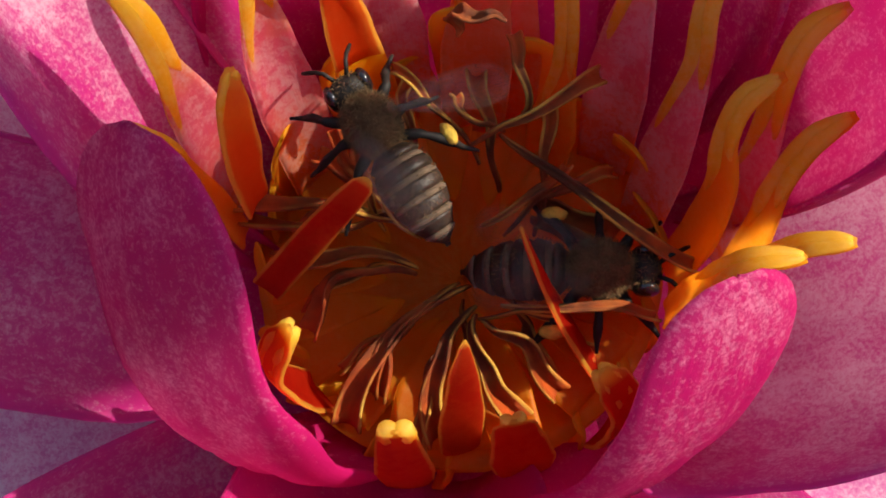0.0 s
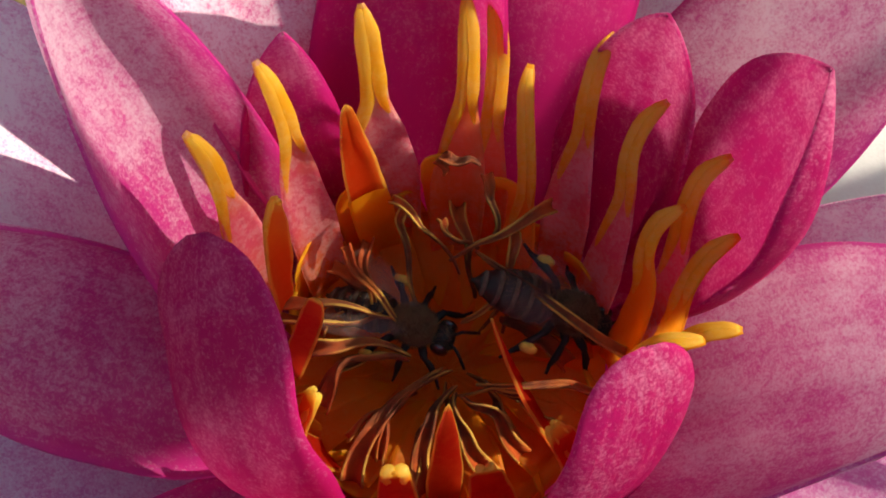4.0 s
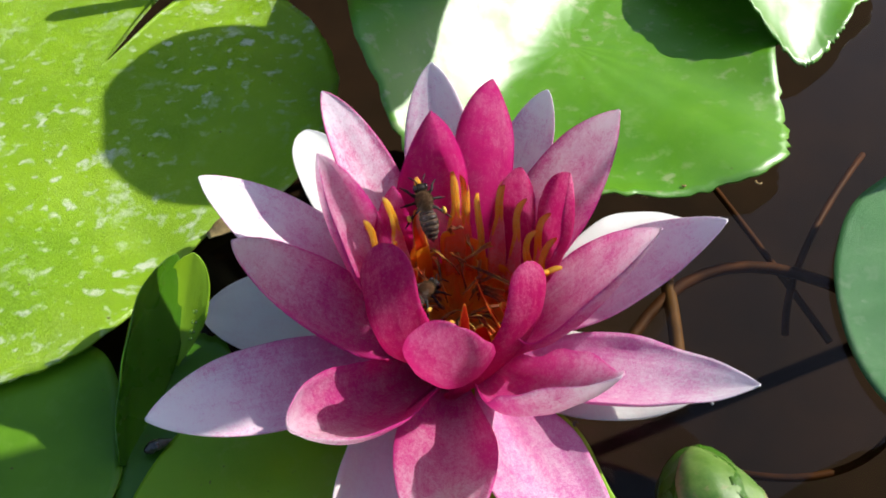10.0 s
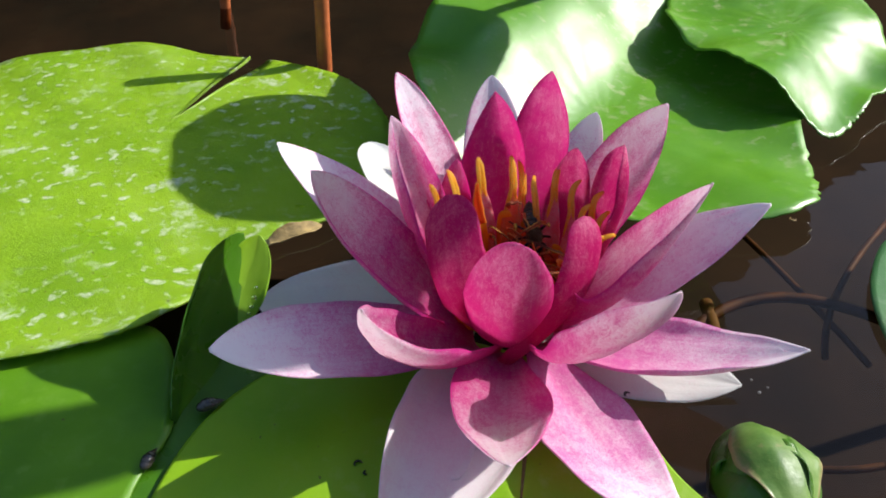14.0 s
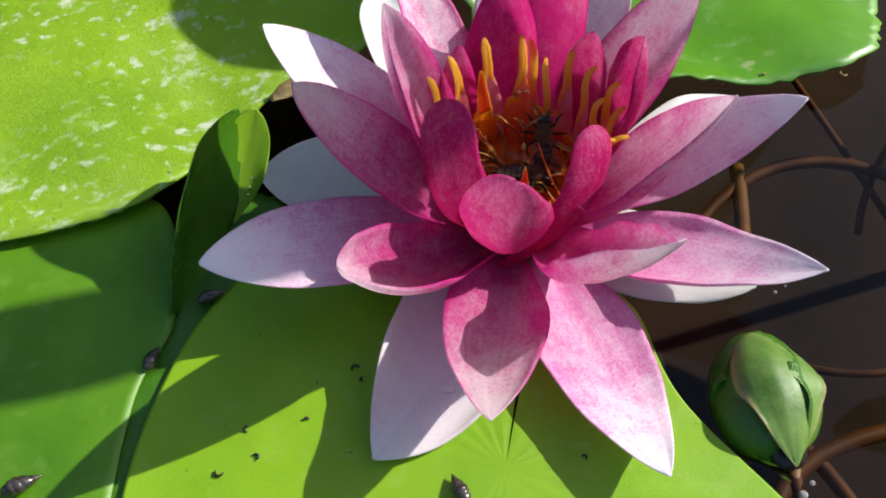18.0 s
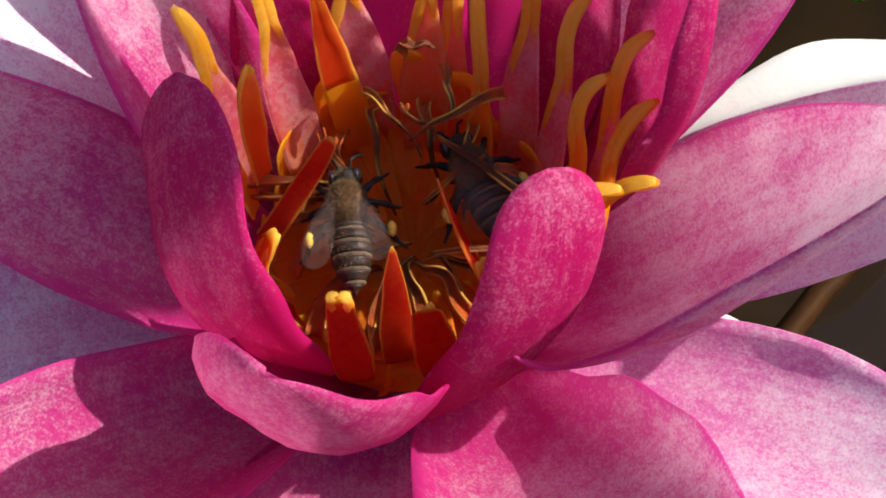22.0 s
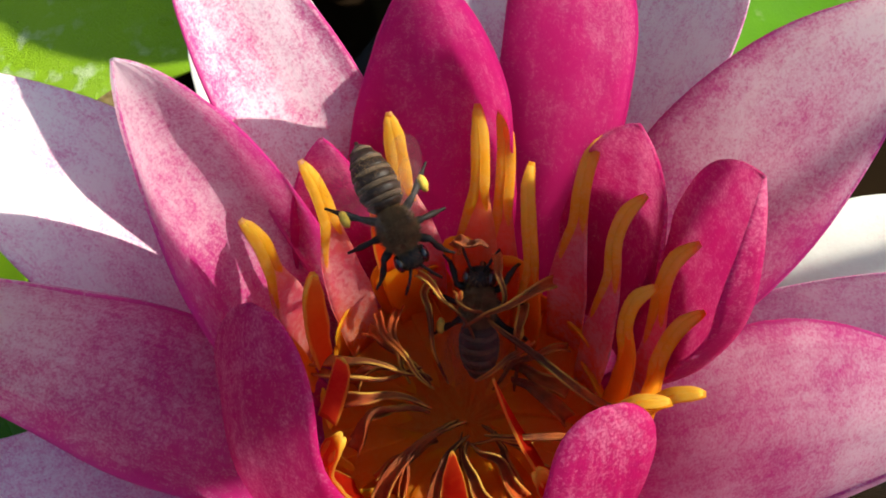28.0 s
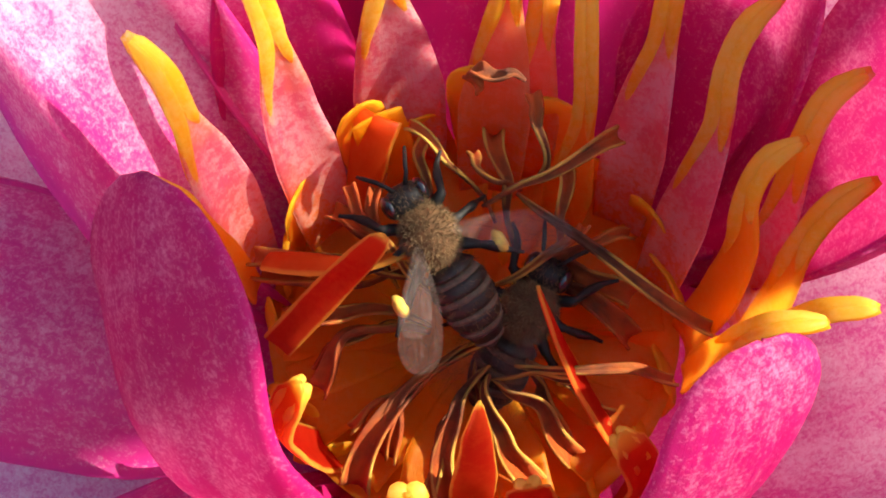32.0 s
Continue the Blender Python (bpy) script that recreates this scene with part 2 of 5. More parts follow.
LEAF = leaf_material("lily_pad", (0.20, 0.39, 0.009), (0.34, 0.55, 0.018), (0.66, 0.74, 0.48), 0.15, 1.0, 0.26, 0.55)
LEAF_BLUE = leaf_material("blue_green_pad", (0.05, 0.17, 0.05), (0.10, 0.26, 0.08), (0.35, 0.42, 0.30), 0.15, 0.2)
LEAF_WAXY = leaf_material("waxy_pad", (0.07, 0.24, 0.008), (0.15, 0.36, 0.015), (0.42, 0.46, 0.24), 0.12, 0.6, 0.28, 0.12, 0.9)
# darker green: the soft shade over the lower left pad, put into its colour
LEAF_DIMMED = leaf_material("dimmed_green_pad", (0.06, 0.18, 0.003), (0.13, 0.30, 0.006), (0.26, 0.42, 0.08), 0.1, 0.25, 0.34, 0.15)
LEAF_WET = leaf_material("wet_dark_pad", (0.03, 0.11, 0.004), (0.07, 0.20, 0.006), (0.14, 0.26, 0.06), 0.1, 0.25, 0.2, 0.2)
LEAF_CLEAN = leaf_material("smooth_pad", (0.17, 0.36, 0.004), (0.28, 0.48, 0.007), (0.42, 0.54, 0.14), 0.12, 0.3, 0.36, 0.2)
SEPAL_GREEN = leaf_material("bud_sepal", (0.03, 0.11, 0.006), (0.08, 0.20, 0.012), (0.35, 0.36, 0.16), 0.15, 0.5, 0.18, 0.3)


def edged_sepal():
    """Green sepal with a dry tan margin."""
    n = Nodes("tan_edged_sepal")
    ob = n.coords("Object")
    sep = n.add("SeparateXYZ")
    n.link(n.coords("UV"), sep.inputs[0])
    green = n.ramp(n.noise(90, 4, 0.65, ob), [(0.3, (0.05, 0.13, 0.012)), (0.7, (0.16, 0.26, 0.05))])
    off = n.math("ADD", n.math("ABSOLUTE", n.math("SUBTRACT", n.math("MULTIPLY", sep.outputs["X"], 2.0), 1.0)), n.math("MULTIPLY", n.math("SUBTRACT", n.noise(160, 4, 0.7, ob), 0.5), 0.5))
    rim = n.ramp(off, [(0.78, (0, 0, 0)), (0.95, (1, 1, 1))])
    spots = n.ramp(n.noise(420, 3, 0.6, ob), [(0.62, (0, 0, 0)), (0.70, (1, 1, 1))])
    col = n.mix(n.math("MULTIPLY", rim, 0.85), n.mix(n.math("MULTIPLY", spots, 0.5), green, (0.22, 0.20, 0.08)), (0.36, 0.27, 0.13))
    n.bump(n.noise(300, 4, 0.6, ob), 0.4, 0.0004)
    return n.set(Base_Color=col, Roughness=n.ramp(n.noise(200, 3, 0.6, ob), [(0.3, (0.35,) * 3), (0.7, (0.6,) * 3)]), Specular_IOR_Level=0.4)


SEPAL_EDGED = edged_sepal()


def water_material():
    n = Nodes("pond_water")
    ob = n.coords("Object")
    clear = n.add("BsdfTransparent", Color=(0.42, 0.32, 0.23, 1))
    gloss = n.add("BsdfGlossy", Color=(0.75, 0.70, 0.66, 1), Roughness=0.02)
    fres = n.add("Fresnel", IOR=1.33)
    b = n.add("Bump", Strength=0.25, Distance=0.001)
    n.link(n.noise(26, 3, 0.5, ob), b.inputs["Height"])
    n.link(b.outputs[0], gloss.inputs["Normal"])
    n.link(b.outputs[0], fres.inputs["Normal"])
    m = n.add("MixShader")
    n.link(fres.outputs[0], m.inputs[0])
    n.link(clear.outputs[0], m.inputs[1])
    n.link(gloss.outputs[0], m.inputs[2])
    n.link(m.outputs[0], n.out.inputs["Surface"])
    return n.mat


WATER = water_material()
MUD = plain("pond_mud", (0.024, 0.015, 0.008), 0.9, spread=0.8, scale=14)
STALK = plain("brown_stalk", (0.12, 0.052, 0.015), 0.6, spread=0.5, scale=120)
STALK_RED = plain("orange_stalk", (0.45, 0.12, 0.03), 0.5, spread=0.3, scale=120)


# ---- mesh helpers ----
def mesh_of(name, verts, faces, uvs=None, smooth=True):
    me = bpy.data.meshes.new(name)
    me.from_pydata([tuple(c * CM for c in v) for v in verts], [], faces)
    if uvs is not None:
        layer = me.uv_layers.new(name="UVMap")
        flat = np.array(uvs, dtype=np.float32)
        idx = np.zeros(len(me.loops), dtype=np.int32)
        me.loops.foreach_get("vertex_index", idx)
        layer.data.foreach_set("uv", flat[idx].ravel())
    if smooth:
        me.polygons.foreach_set("use_smooth", [True] * len(me.polygons))
    me.update()
    return me


def part(name, me, material, parent=None, label=""):
    """Links a mesh as one object, under a thing or a part."""
    ob = new(name, me)
    if not me.materials:
        me.materials.append(material)
    ob.parent = parent
    return tagged(ob, label)


def thing(name, at, label, category, group="", kind=""):
    ob = new(name)
    ob.empty_display_size = 0.005
    ob.location = Vector(at) * CM
    return tagged(ob, label, category, group, kind)


def shell(grid, thick, normals):
    """A closed thin sheet round a grid of points: rows x columns x 3, thickness in cm along the normals."""
    r, c, _ = grid.shape
    top = (grid + normals * thick / 2).reshape(-1, 3)
    low = (grid - normals * thick / 2).reshape(-1, 3)
    verts = np.concatenate([top, low])
    n = r * c
    faces = []
    for i in range(r - 1):
        for j in range(c - 1):
            a, b, d, e = i * c + j, i * c + j + 1, (i + 1) * c + j + 1, (i + 1) * c + j
            faces.append((a, b, d, e))
            faces.append((n + e, n + d, n + b, n + a))
    rim = [i * c for i in range(r)] + [(r - 1) * c + j for j in range(1, c)]
    rim += [i * c + c - 1 for i in range(r - 2, -1, -1)] + [j for j in range(c - 2, 0, -1)]
    for a, b in zip(rim, rim[1:] + rim[:1]):
        faces.append((a, b, n + b, n + a))
    u = np.linspace(0, 1, c)
    v = np.linspace(0, 1, r)
    uv = np.stack(np.meshgrid(u, v), -1).reshape(-1, 2)
    return verts, faces, np.concatenate([uv, uv])


def unit(v):
    return v / (np.linalg.norm(v, axis=-1, keepdims=True) + 1e-9)


def grid_normals(g):
    return unit(np.cross(np.gradient(g, axis=1), np.gradient(g, axis=0)))


def bezier(points, s):
    """A curve through 3 points at 0, 0.5 and 1, or a Bezier of more control points."""
    p = [np.array(q, float) for q in points]
    s = np.asarray(s)[:, None]
    if len(p) == 3:
        c = 2 * p[1] - 0.5 * (p[0] + p[2])
        return (1 - s) ** 2 * p[0] + 2 * s * (1 - s) * c + s ** 2 * p[2]
    n = len(p) - 1
    return sum(math.comb(n, k) * s ** k * (1 - s) ** (n - k) * q for k, q in enumerate(p))


AXIS_TOP = np.array([0.1, -0.6, 8.0])


def petal_mesh(base, tip, width, bulge=0.5, cup=0.25, peak=0.55, point=0.75, twist=0.0, lean=0.0, curl=0.0,
               ruffle=0.03, foot=0.35, facing=None, rows=26, cols=15, thick=0.07, seed=0, mid=None, hook=0.0, profile=None, skew=0.0, fold=0, folded=0.42):
    """A petal from base to tip (cm). bulge: how far its middle bows outward; cup: depth of its hollow, in half widths;
    peak: where it is widest; point: sharpness of the tip; curl: how far the rims roll in; twist: turn of the tip in degrees;
    hook: how far the last part bends inward; fold: the side (-1 or 1) on which the rim rolls inward."""
    base, tip = np.array(base, float), np.array(tip, float)
    along = unit(tip - base)
    centre = (base + tip) / 2
    inward = (np.array(facing, float) if facing is not None else AXIS_TOP - centre)
    inward = unit(inward - along * (inward @ along))
    s = 1 - (1 - np.linspace(0, 1, rows)) ** 1.5
    m = centre - inward * bulge if mid is None else np.array(mid, float)
    rib = bezier([base, m, tip], s)
    rib = rib + inward * hook * (np.clip((s - 0.7) / 0.3, 0, 1) ** 2)[:, None]
    tan = unit(np.gradient(rib, axis=0))
    nor = unit(inward[None] - tan * (tan @ inward)[:, None])
    side = np.cross(tan, nor)
    ang = np.radians(twist) * s + np.radians(lean)
    c, q = np.cos(ang)[:, None], np.sin(ang)[:, None]
    side, nor = side * c + nor * q, nor * c - side * q
    a = np.clip(s / peak, 0, 1)
    b = np.clip((s - peak) / (1 - peak), 0, 1)
    half = np.where(s < peak, foot + (1 - foot) * np.sin(a * np.pi / 2) ** 1.1, np.clip(1 - b ** (1 + 1.2 * (1 - point) + 0.8), 0, 1) ** (0.45 + 0.5 * point))
    if profile is not None:
        half = np.interp(s, *zip(*profile))
    half = half * width / 2
    half[-1] = width * 0.012
    u = np.linspace(-1, 1, cols)
    rng = np.random.RandomState(seed + 11)
    ph = rng.rand(6) * 6.28
    bow = cup * (1 - 0.55 * s ** 2)
    g = np.zeros((rows, cols, 3))
    for j, x in enumerate(u):
        across = np.sin(x * 1.25) / np.sin(1.25)
        up = bow * (x - skew) ** 2 + curl * abs(x) ** 5
        if fold:
            e = max(0.0, (x * fold - (1 - folded)) / folded)
            across = across if e == 0 else fold * (math.sin(1.25 * (1 - folded)) / math.sin(1.25) + 0.22 * folded * e)
            up = up + 0.95 * folded * e
        wob = ruffle * (np.sin(9 * s + ph[0] + 2 * x) * x * x + 0.5 * np.sin(21 * s + ph[1] + x) * x ** 4 + 0.35 * np.sin(5 * x + ph[2] + 3 * s)) * width
        groove = -0.018 * width * np.exp(-(x / 0.1) ** 2) + 0.006 * width * np.cos(x * 17 + ph[3])
        g[:, j] = rib + side * (half * across * (1 - 0.12 * abs(x) ** 3 * max(curl, 0)))[:, None] + nor * (half * up + (wob + groove) * np.sin(np.pi * np.clip(s, 0.02, 0.98)) ** 0.5)[:, None]
    nn = grid_normals(g)
    if (nn * nor[:, None]).sum() < 0:
        nn = -nn
    edge = (1 - 0.55 * np.abs(u) ** 4)[None, :, None] * (1 - 0.5 * s ** 4)[:, None, None]
    return shell(g, thick, nn * edge)


def tube(points, radii, sides=8, squash=1.0, up=(0, 0, 1)):
    """A closed tube along points (cm)."""
    p = np.array(points, float)
    t = unit(np.gradient(p, axis=0))
    a = unit(np.cross(t, np.array(up, float) + np.array([1e-4, 2e-4, 0])))
    b = np.cross(a, t)
    verts, faces, uvs = [], [], []
    n = len(p)
    for i in range(n):
        for k in range(sides):
            w = 2 * math.pi * k / sides
            verts.append(p[i] + radii[i] * (a[i] * math.cos(w) + b[i] * math.sin(w) * squash))
            uvs.append((k / sides, i / (n - 1)))
    for i in range(n - 1):
        for k in range(sides):
            l = (k + 1) % sides
            faces.append((i * sides + k, i * sides + l, (i + 1) * sides + l, (i + 1) * sides + k))
    faces.append(tuple(range(sides - 1, -1, -1)))
    faces.append(tuple((n - 1) * sides + k for k in range(sides)))
    return verts, faces, uvs


def ball(centre, radii, rings=10, sides=14, turn=None, bumps=0.0, seed=0):
    """A rounded body; its long axis is x."""
    verts, faces, uvs = [], [], []
    rng = np.random.RandomState(seed)
    for i in range(rings + 1):
        th = math.pi * i / rings
        for k in range(sides):
            w = 2 * math.pi * k / sides
            v = np.array([math.cos(th), math.sin(th) * math.cos(w), math.sin(th) * math.sin(w)]) * radii * (1 + bumps * (rng.rand() - 0.5))
            if turn is not None:
                v = np.array(turn @ Vector(v))
            verts.append(v + np.array(centre))
            uvs.append((k / sides, i / rings))
    for i in range(rings):
        for k in range(sides):
            l = (k + 1) % sides
            faces.append((i * sides + k, i * sides + l, (i + 1) * sides + l, (i + 1) * sides + k))
    return verts, faces, uvs


def sheet(name, z, size, material, label, steps=40):
    xs = np.linspace(-size, size, steps)
    g = np.stack(np.meshgrid(xs, xs), -1)
    v = np.concatenate([g, np.full((*g.shape[:2], 1), z)], -1).reshape(-1, 3)
    f = [(i * steps + j, i * steps + j + 1, (i + 1) * steps + j + 1, (i + 1) * steps + j) for i in range(steps - 1) for j in range(steps - 1)]
    return tagged(part(name, mesh_of(name, v, f), material), label, name.split("_")[-1], kind="structure")


water = sheet("water", 0.0, 300, WATER, "still dark brown pond water with faint sky reflections")
water.visible_shadow = False
sheet("ground", -9.0, 300, MUD, "dark brown muddy bottom of the pond under water")


def dark_ring():
    """Unseen dark greenery, added to close the pond off far beyond the pads and darken its reflections."""
    v, f = [], []
    rng = np.random.RandomState(2)
    m, rows = 90, 12
    for i in range(rows):
        for k in range(m):
            w = 2 * math.pi * k / m
            r = 260 + 25 * rng.rand() - 4 * i
            v.append((r * math.cos(w), r * math.sin(w), -10 + (7 * i + (25 * rng.rand() if i == rows - 1 else 4 * rng.rand())) * (1 + 2.2 * max(0.0, math.cos(w - math.radians(105))) ** 4)))
    for i in range(rows - 1):
        for k in range(m):
            l = (k + 1) % m
            f.append((i * m + k, i * m + l, (i + 1) * m + l, (i + 1) * m + k))
    return tagged(part("backdrop", mesh_of("backdrop", v, f, None, False), plain("unseen_greenery", (0.03, 0.05, 0.014), 0.8, spread=0.7, scale=9)), "unseen dark green ring added round the pond to darken reflections", "greenery", kind="structure")


dark_ring()


# ---- lily pads ----
def closed_spline(points, n):
    p = np.array(points, float)
    m = len(p)
    out = []
    for i in range(n):
        t = i * m / n
        k = int(t)
        s = t - k
        a, b, c, d = p[(k - 1) % m], p[k], p[(k + 1) % m], p[(k + 2) % m]
        out.append(0.5 * (2 * b + (c - a) * s + (2 * a - 5 * b + 4 * c - d) * s * s + (3 * b - a - 3 * c + d) * s ** 3))
    return np.array(out)


def pad(name, outline, centre, z, material, label, wave=0.1, rim=0.0, seed=1, tatter=0.0, tilt=(0, 0), thick=0.07, n=150, rings=26, slit=0.0, lift=None, holes=()):
    """A floating leaf: rings from its heart out to its outline, gently waved, with a tattered edge."""
    edge = closed_spline(outline, n)
    rng = np.random.RandomState(seed)
    c = np.array(centre, float)
    rag = 1 + tatter * (rng.rand(n) - 0.7) * (rng.rand(n) > 0.4)
    edge = c + (edge - c) * rag[:, None]
    ph = rng.rand(8) * 6.28
    g = np.zeros((rings, n + 1, 3))
    for i, r in enumerate(np.linspace(0.0, 1, rings)):
        q = c + (edge - c) * r
        q = np.concatenate([q, q[:1]])
        h = wave * (np.sin(q[:, 0] * 0.55 + ph[0]) * np.cos(q[:, 1] * 0.48 + ph[1]) + 0.5 * np.sin(q[:, 0] * 1.1 + q[:, 1] * 0.9 + ph[2])) * r
        a = np.arctan2(q[:, 1] - c[1], q[:, 0] - c[0])
        h += rim * r ** 4 * (0.6 + 0.6 * np.sin(a * 5 + ph[3]) + 0.4 * np.sin(a * 9 + ph[4]))
        h += 0.010 * np.cos(a * 17 + 2 * np.sin(a * 3 + ph[5])) * r * (1 - r) * 3
        h += (q - c) @ np.array(tilt)
        if lift:
            x0, y0, dx, dy, reach, rise = lift
            d = np.clip(((q[:, 0] - x0) * dx + (q[:, 1] - y0) * dy) / reach, 0, 1)
            h += rise * d * d * (3 - 2 * d)
        if slit:
            d = unit(edge[0] - c)
            away = np.array([-d[1], d[0]]) * slit * r
            turn = 1.0 if (edge[3] - edge[0]) @ away > 0 else -1.0
            q = q.copy()
            q[0] += away * turn
            q[-1] -= away * turn
        g[i] = np.concatenate([q, (z + h)[:, None]], -1)
    g[:, :, 2] = np.maximum(g[:, :, 2], 0.03)
    cols = n + 1 if slit else n
    top = np.concatenate([g[:1, 0], g[1:, :cols].reshape(-1, 3)])
    m = len(top)
    v = np.concatenate([top + (0, 0, thick / 2), top - (0, 0, thick / 2)])
    f = []
    for j in range(n):
        l = (j + 1) % cols
        ring = [1 + i * cols for i in range(rings - 1)]
        f += [(0, ring[0] + j, ring[0] + l), (m, m + ring[0] + l, m + ring[0] + j)]
        for p, q in zip(ring, ring[1:]):
            f += [(p + j, q + j, q + l, p + l), (m + p + l, m + q + l, m + q + j, m + p + j)]
        f.append((ring[-1] + j, m + ring[-1] + j, m + ring[-1] + l, ring[-1] + l))
    if holes:
        def open_at(q):
            p = v[list(q)].mean(0)
            return any(((p[0] - x) / a) ** 2 + ((p[1] - y) / b) ** 2 < 1 for x, y, a, b in holes)
        f = [q for q in f if not open_at(q)]
    uv = None
    return tagged(part(name, mesh_of(name, v, f, uv), material), label, "lily pad", "floating lily pads")


pad("lily_pad", [(-8.0, 18.4), (-12.5, 19.6), (-18, 19.0), (-22, 15), (-24, 8), (-21, 2), (-15.5, 0.2), (-11.3, 0.66), (-9.17, 1.8), (-7.0, 4.85), (-4.6, 6.4), (-3.2, 9.0), (-2.9, 12.2), (-4.2, 15.4)],
    (-10.9, 13.0), 0.35, LEAF, "large bright green lily pad mottled with pale water marks and painted glare", 0.16, 0.12, 3, 0.01, slit=0.5)
pad("lily_pad", [(1.6, 4.9), (4.03, 4.31), (7.26, 4.2), (9.9, 5.1), (10.5, 7.2), (11.0, 9.6), (11.8, 10.6), (12.8, 13.5), (11, 18), (6, 21), (1, 20.5), (-2.1, 12.4), (-1.35, 7.1), (0, 5.5)],
    (4.8, 11.5), 0.5, LEAF_WAXY, "green lily pad with a nibbled edge and a glossy wave", 0.22, 0.25, 5, 0.035, lift=(3.9, 10.6, -0.8, 0.6, 4.6, 2.6))
pad("lily_pad", [(9.4, 12.6), (11.4, 9.3), (12.8, 9.7), (14.2, 11.2), (16.5, 14), (16, 20), (11, 22), (8.2, 17)],
    (12.5, 15.5), 0.8, LEAF_WAXY, "waved lily pad with a turned-up shiny edge", 0.3, 0.3, 15, 0.04, lift=(14.0, 11.6, -0.75, 0.66, 3.0, 1.1))
pad("lily_pad", [(12.1, 4.1), (10.2, 1.8), (9.5, -0.7), (9.7, -2.9), (11.2, -5.2), (15, -6), (19, -3), (20, 2), (16, 5.2)],
    (14.5, -0.5), 0.15, LEAF_BLUE, "blue-green lily pad lying flat on the water", 0.05, 0.05, 7)
pad("lily_pad", [(-14.45, 0.85), (-9.81, 1.71), (-8.6, -1.9), (-9.22, -4.33), (-9.48, -8.85), (-10.4, -13), (-15, -16), (-21, -13), (-24, -6), (-20, 0)],
    (-15, -6), 0.1, LEAF_DIMMED, "smooth lily pad partly under another, dark green to stand for shade", 0.03, 0.02, 9)
pad("lily_pad", [(0.3, -0.6), (2.2, -2.4), (3.0, -5.02), (5.61, -8.92), (6.2, -12.5), (3, -17), (-3, -18.5), (-8, -15), (-9.03, -8.73), (-8.77, -4.54), (-6.94, -0.93), (-3.0, 0.6)],
    (-0.95, -6.4), 0.12, LEAF_CLEAN, "smooth green lily pad under the flower with small holes", 0.04, 0.03, 11, slit=0.12, n=260, rings=90,
    holes=((-2.88, -7.96, 0.3, 0.22), (-2.87, -9.08, 0.36, 0.3), (-1.19, -9.11, 0.12, 0.22)))

pad("lily_pad", [(-6.2, 1.2), (-5.6, -3.0), (-7.2, -7.5), (-9.4, -11.0), (-11.5, -10.0), (-11.2, -5.0), (-10.0, -1.5), (-8.9, -1.2), (-8.4, 0.6), (-7.6, 1.6)],
    (-8.2, -5.0), 0.035, LEAF_WET, "dark green lily pad awash between two others", 0.0, 0.0, 17, 0.03, thick=0.04)


# out of view: added to cast the round shadow on the large left pad
pad("lily_pad", [(7.15, 18.51), (3.95, 17.71), (2.45, 14.81), (3.35, 11.51), (6.15, 9.81), (9.35, 10.41), (11.15, 13.11), (10.55, 16.81)],
    (6.95, 14.11), 10.0, LEAF, "unseen raised lily pad on a stalk, added to cast a round shadow", 0.1, 0.1, 13)


def shade_blade():
    """An unseen tall blade, added high over the pond to shade the outer petals."""
    ob = thing("reed", (20.4, 6.4, 0.0), "unseen green blade on a slim stalk, added to shade the outer petals", "reed")
    v, f, uv = tube(bezier([(0, 0, -6), (1.2, 0.4, 12), (-1.0, -0.3, 22.6)], np.linspace(0, 1, 20)), np.linspace(0.3, 0.12, 20), 8)
    part("stalk", mesh_of("stalk", v, f, uv), LEAF_DIMMED, ob, "slim green stalk")
    v, f, uv = petal_mesh((3.2, 0.5, 21.6), (-5.6, -1.0, 23.4), 2.9, mid=(-0.9, -0.3, 22.9), cup=0.15, peak=0.5, point=0.5, facing=(0, 0, 1), thick=0.05, rows=20, cols=9)
    part("blade", mesh_of("blade", v, f, uv), LEAF_DIMMED, ob, "pointed green blade")


shade_blade()


# ---- the flower ----
lily = thing("water_lily", (0, 0, 0), "open pink water lily with a red-orange heart, floating among pads", "flower")


def add_petal(tip, width, material, label="", **shape):
    k = sum(o.name.startswith("petal") for o in lily.children)
    v, f, uv = petal_mesh(tip=tip, width=width, seed=k, **shape)
    return part("petal", mesh_of("petal", v, f, uv), material, lily, label)


# white sepals, lowest
add_petal((-6.91, 2.20, 0.27), 2.55, WHITE, "white outer sepal", base=(-1.19, 0.07, 0.49), mid=(-3.78, 1.50, 0.15), cup=0.45, skew=-0.29, lean=4.7, twist=2.2, peak=0.57, point=0.47, foot=0.35)
add_petal((5.16, -2.22, 0.30), 2.20, WHITE, "white outer sepal lying on the water", base=(0.51, -0.49, 0.70), mid=(2.58, -1.18, 0.38), cup=-0.00, skew=-0.00, lean=-10.9, twist=-5.3, peak=0.46, point=0.69, foot=0.35)
add_petal((6.05, 2.70, 1.35), 1.92, WHITE, "white outer sepal", base=(0.76, -0.09, 0.41), mid=(3.70, 1.33, 1.70), cup=0.22, skew=0.01, lean=5.5, twist=5.8, peak=0.59, point=0.56, foot=0.10)
add_petal((-3.63, 5.77, 3.14), 1.94, WHITE, "white outer petal", base=(-0.78, 0.54, 0.49), mid=(-2.45, 2.91, 2.31), cup=0.37, skew=0.11, lean=-7.1, twist=2.0, peak=0.56, point=0.39, foot=0.35)
add_petal((-3.72, -6.21, 0.44), 2.98, PALE, "pale outer petal resting on the pad", base=(-0.92, -0.96, 0.69), mid=(-2.03, -3.82, 0.45), cup=0.34, skew=-0.22, lean=0.1, twist=1.4, peak=0.38, point=0.71, foot=0.39)
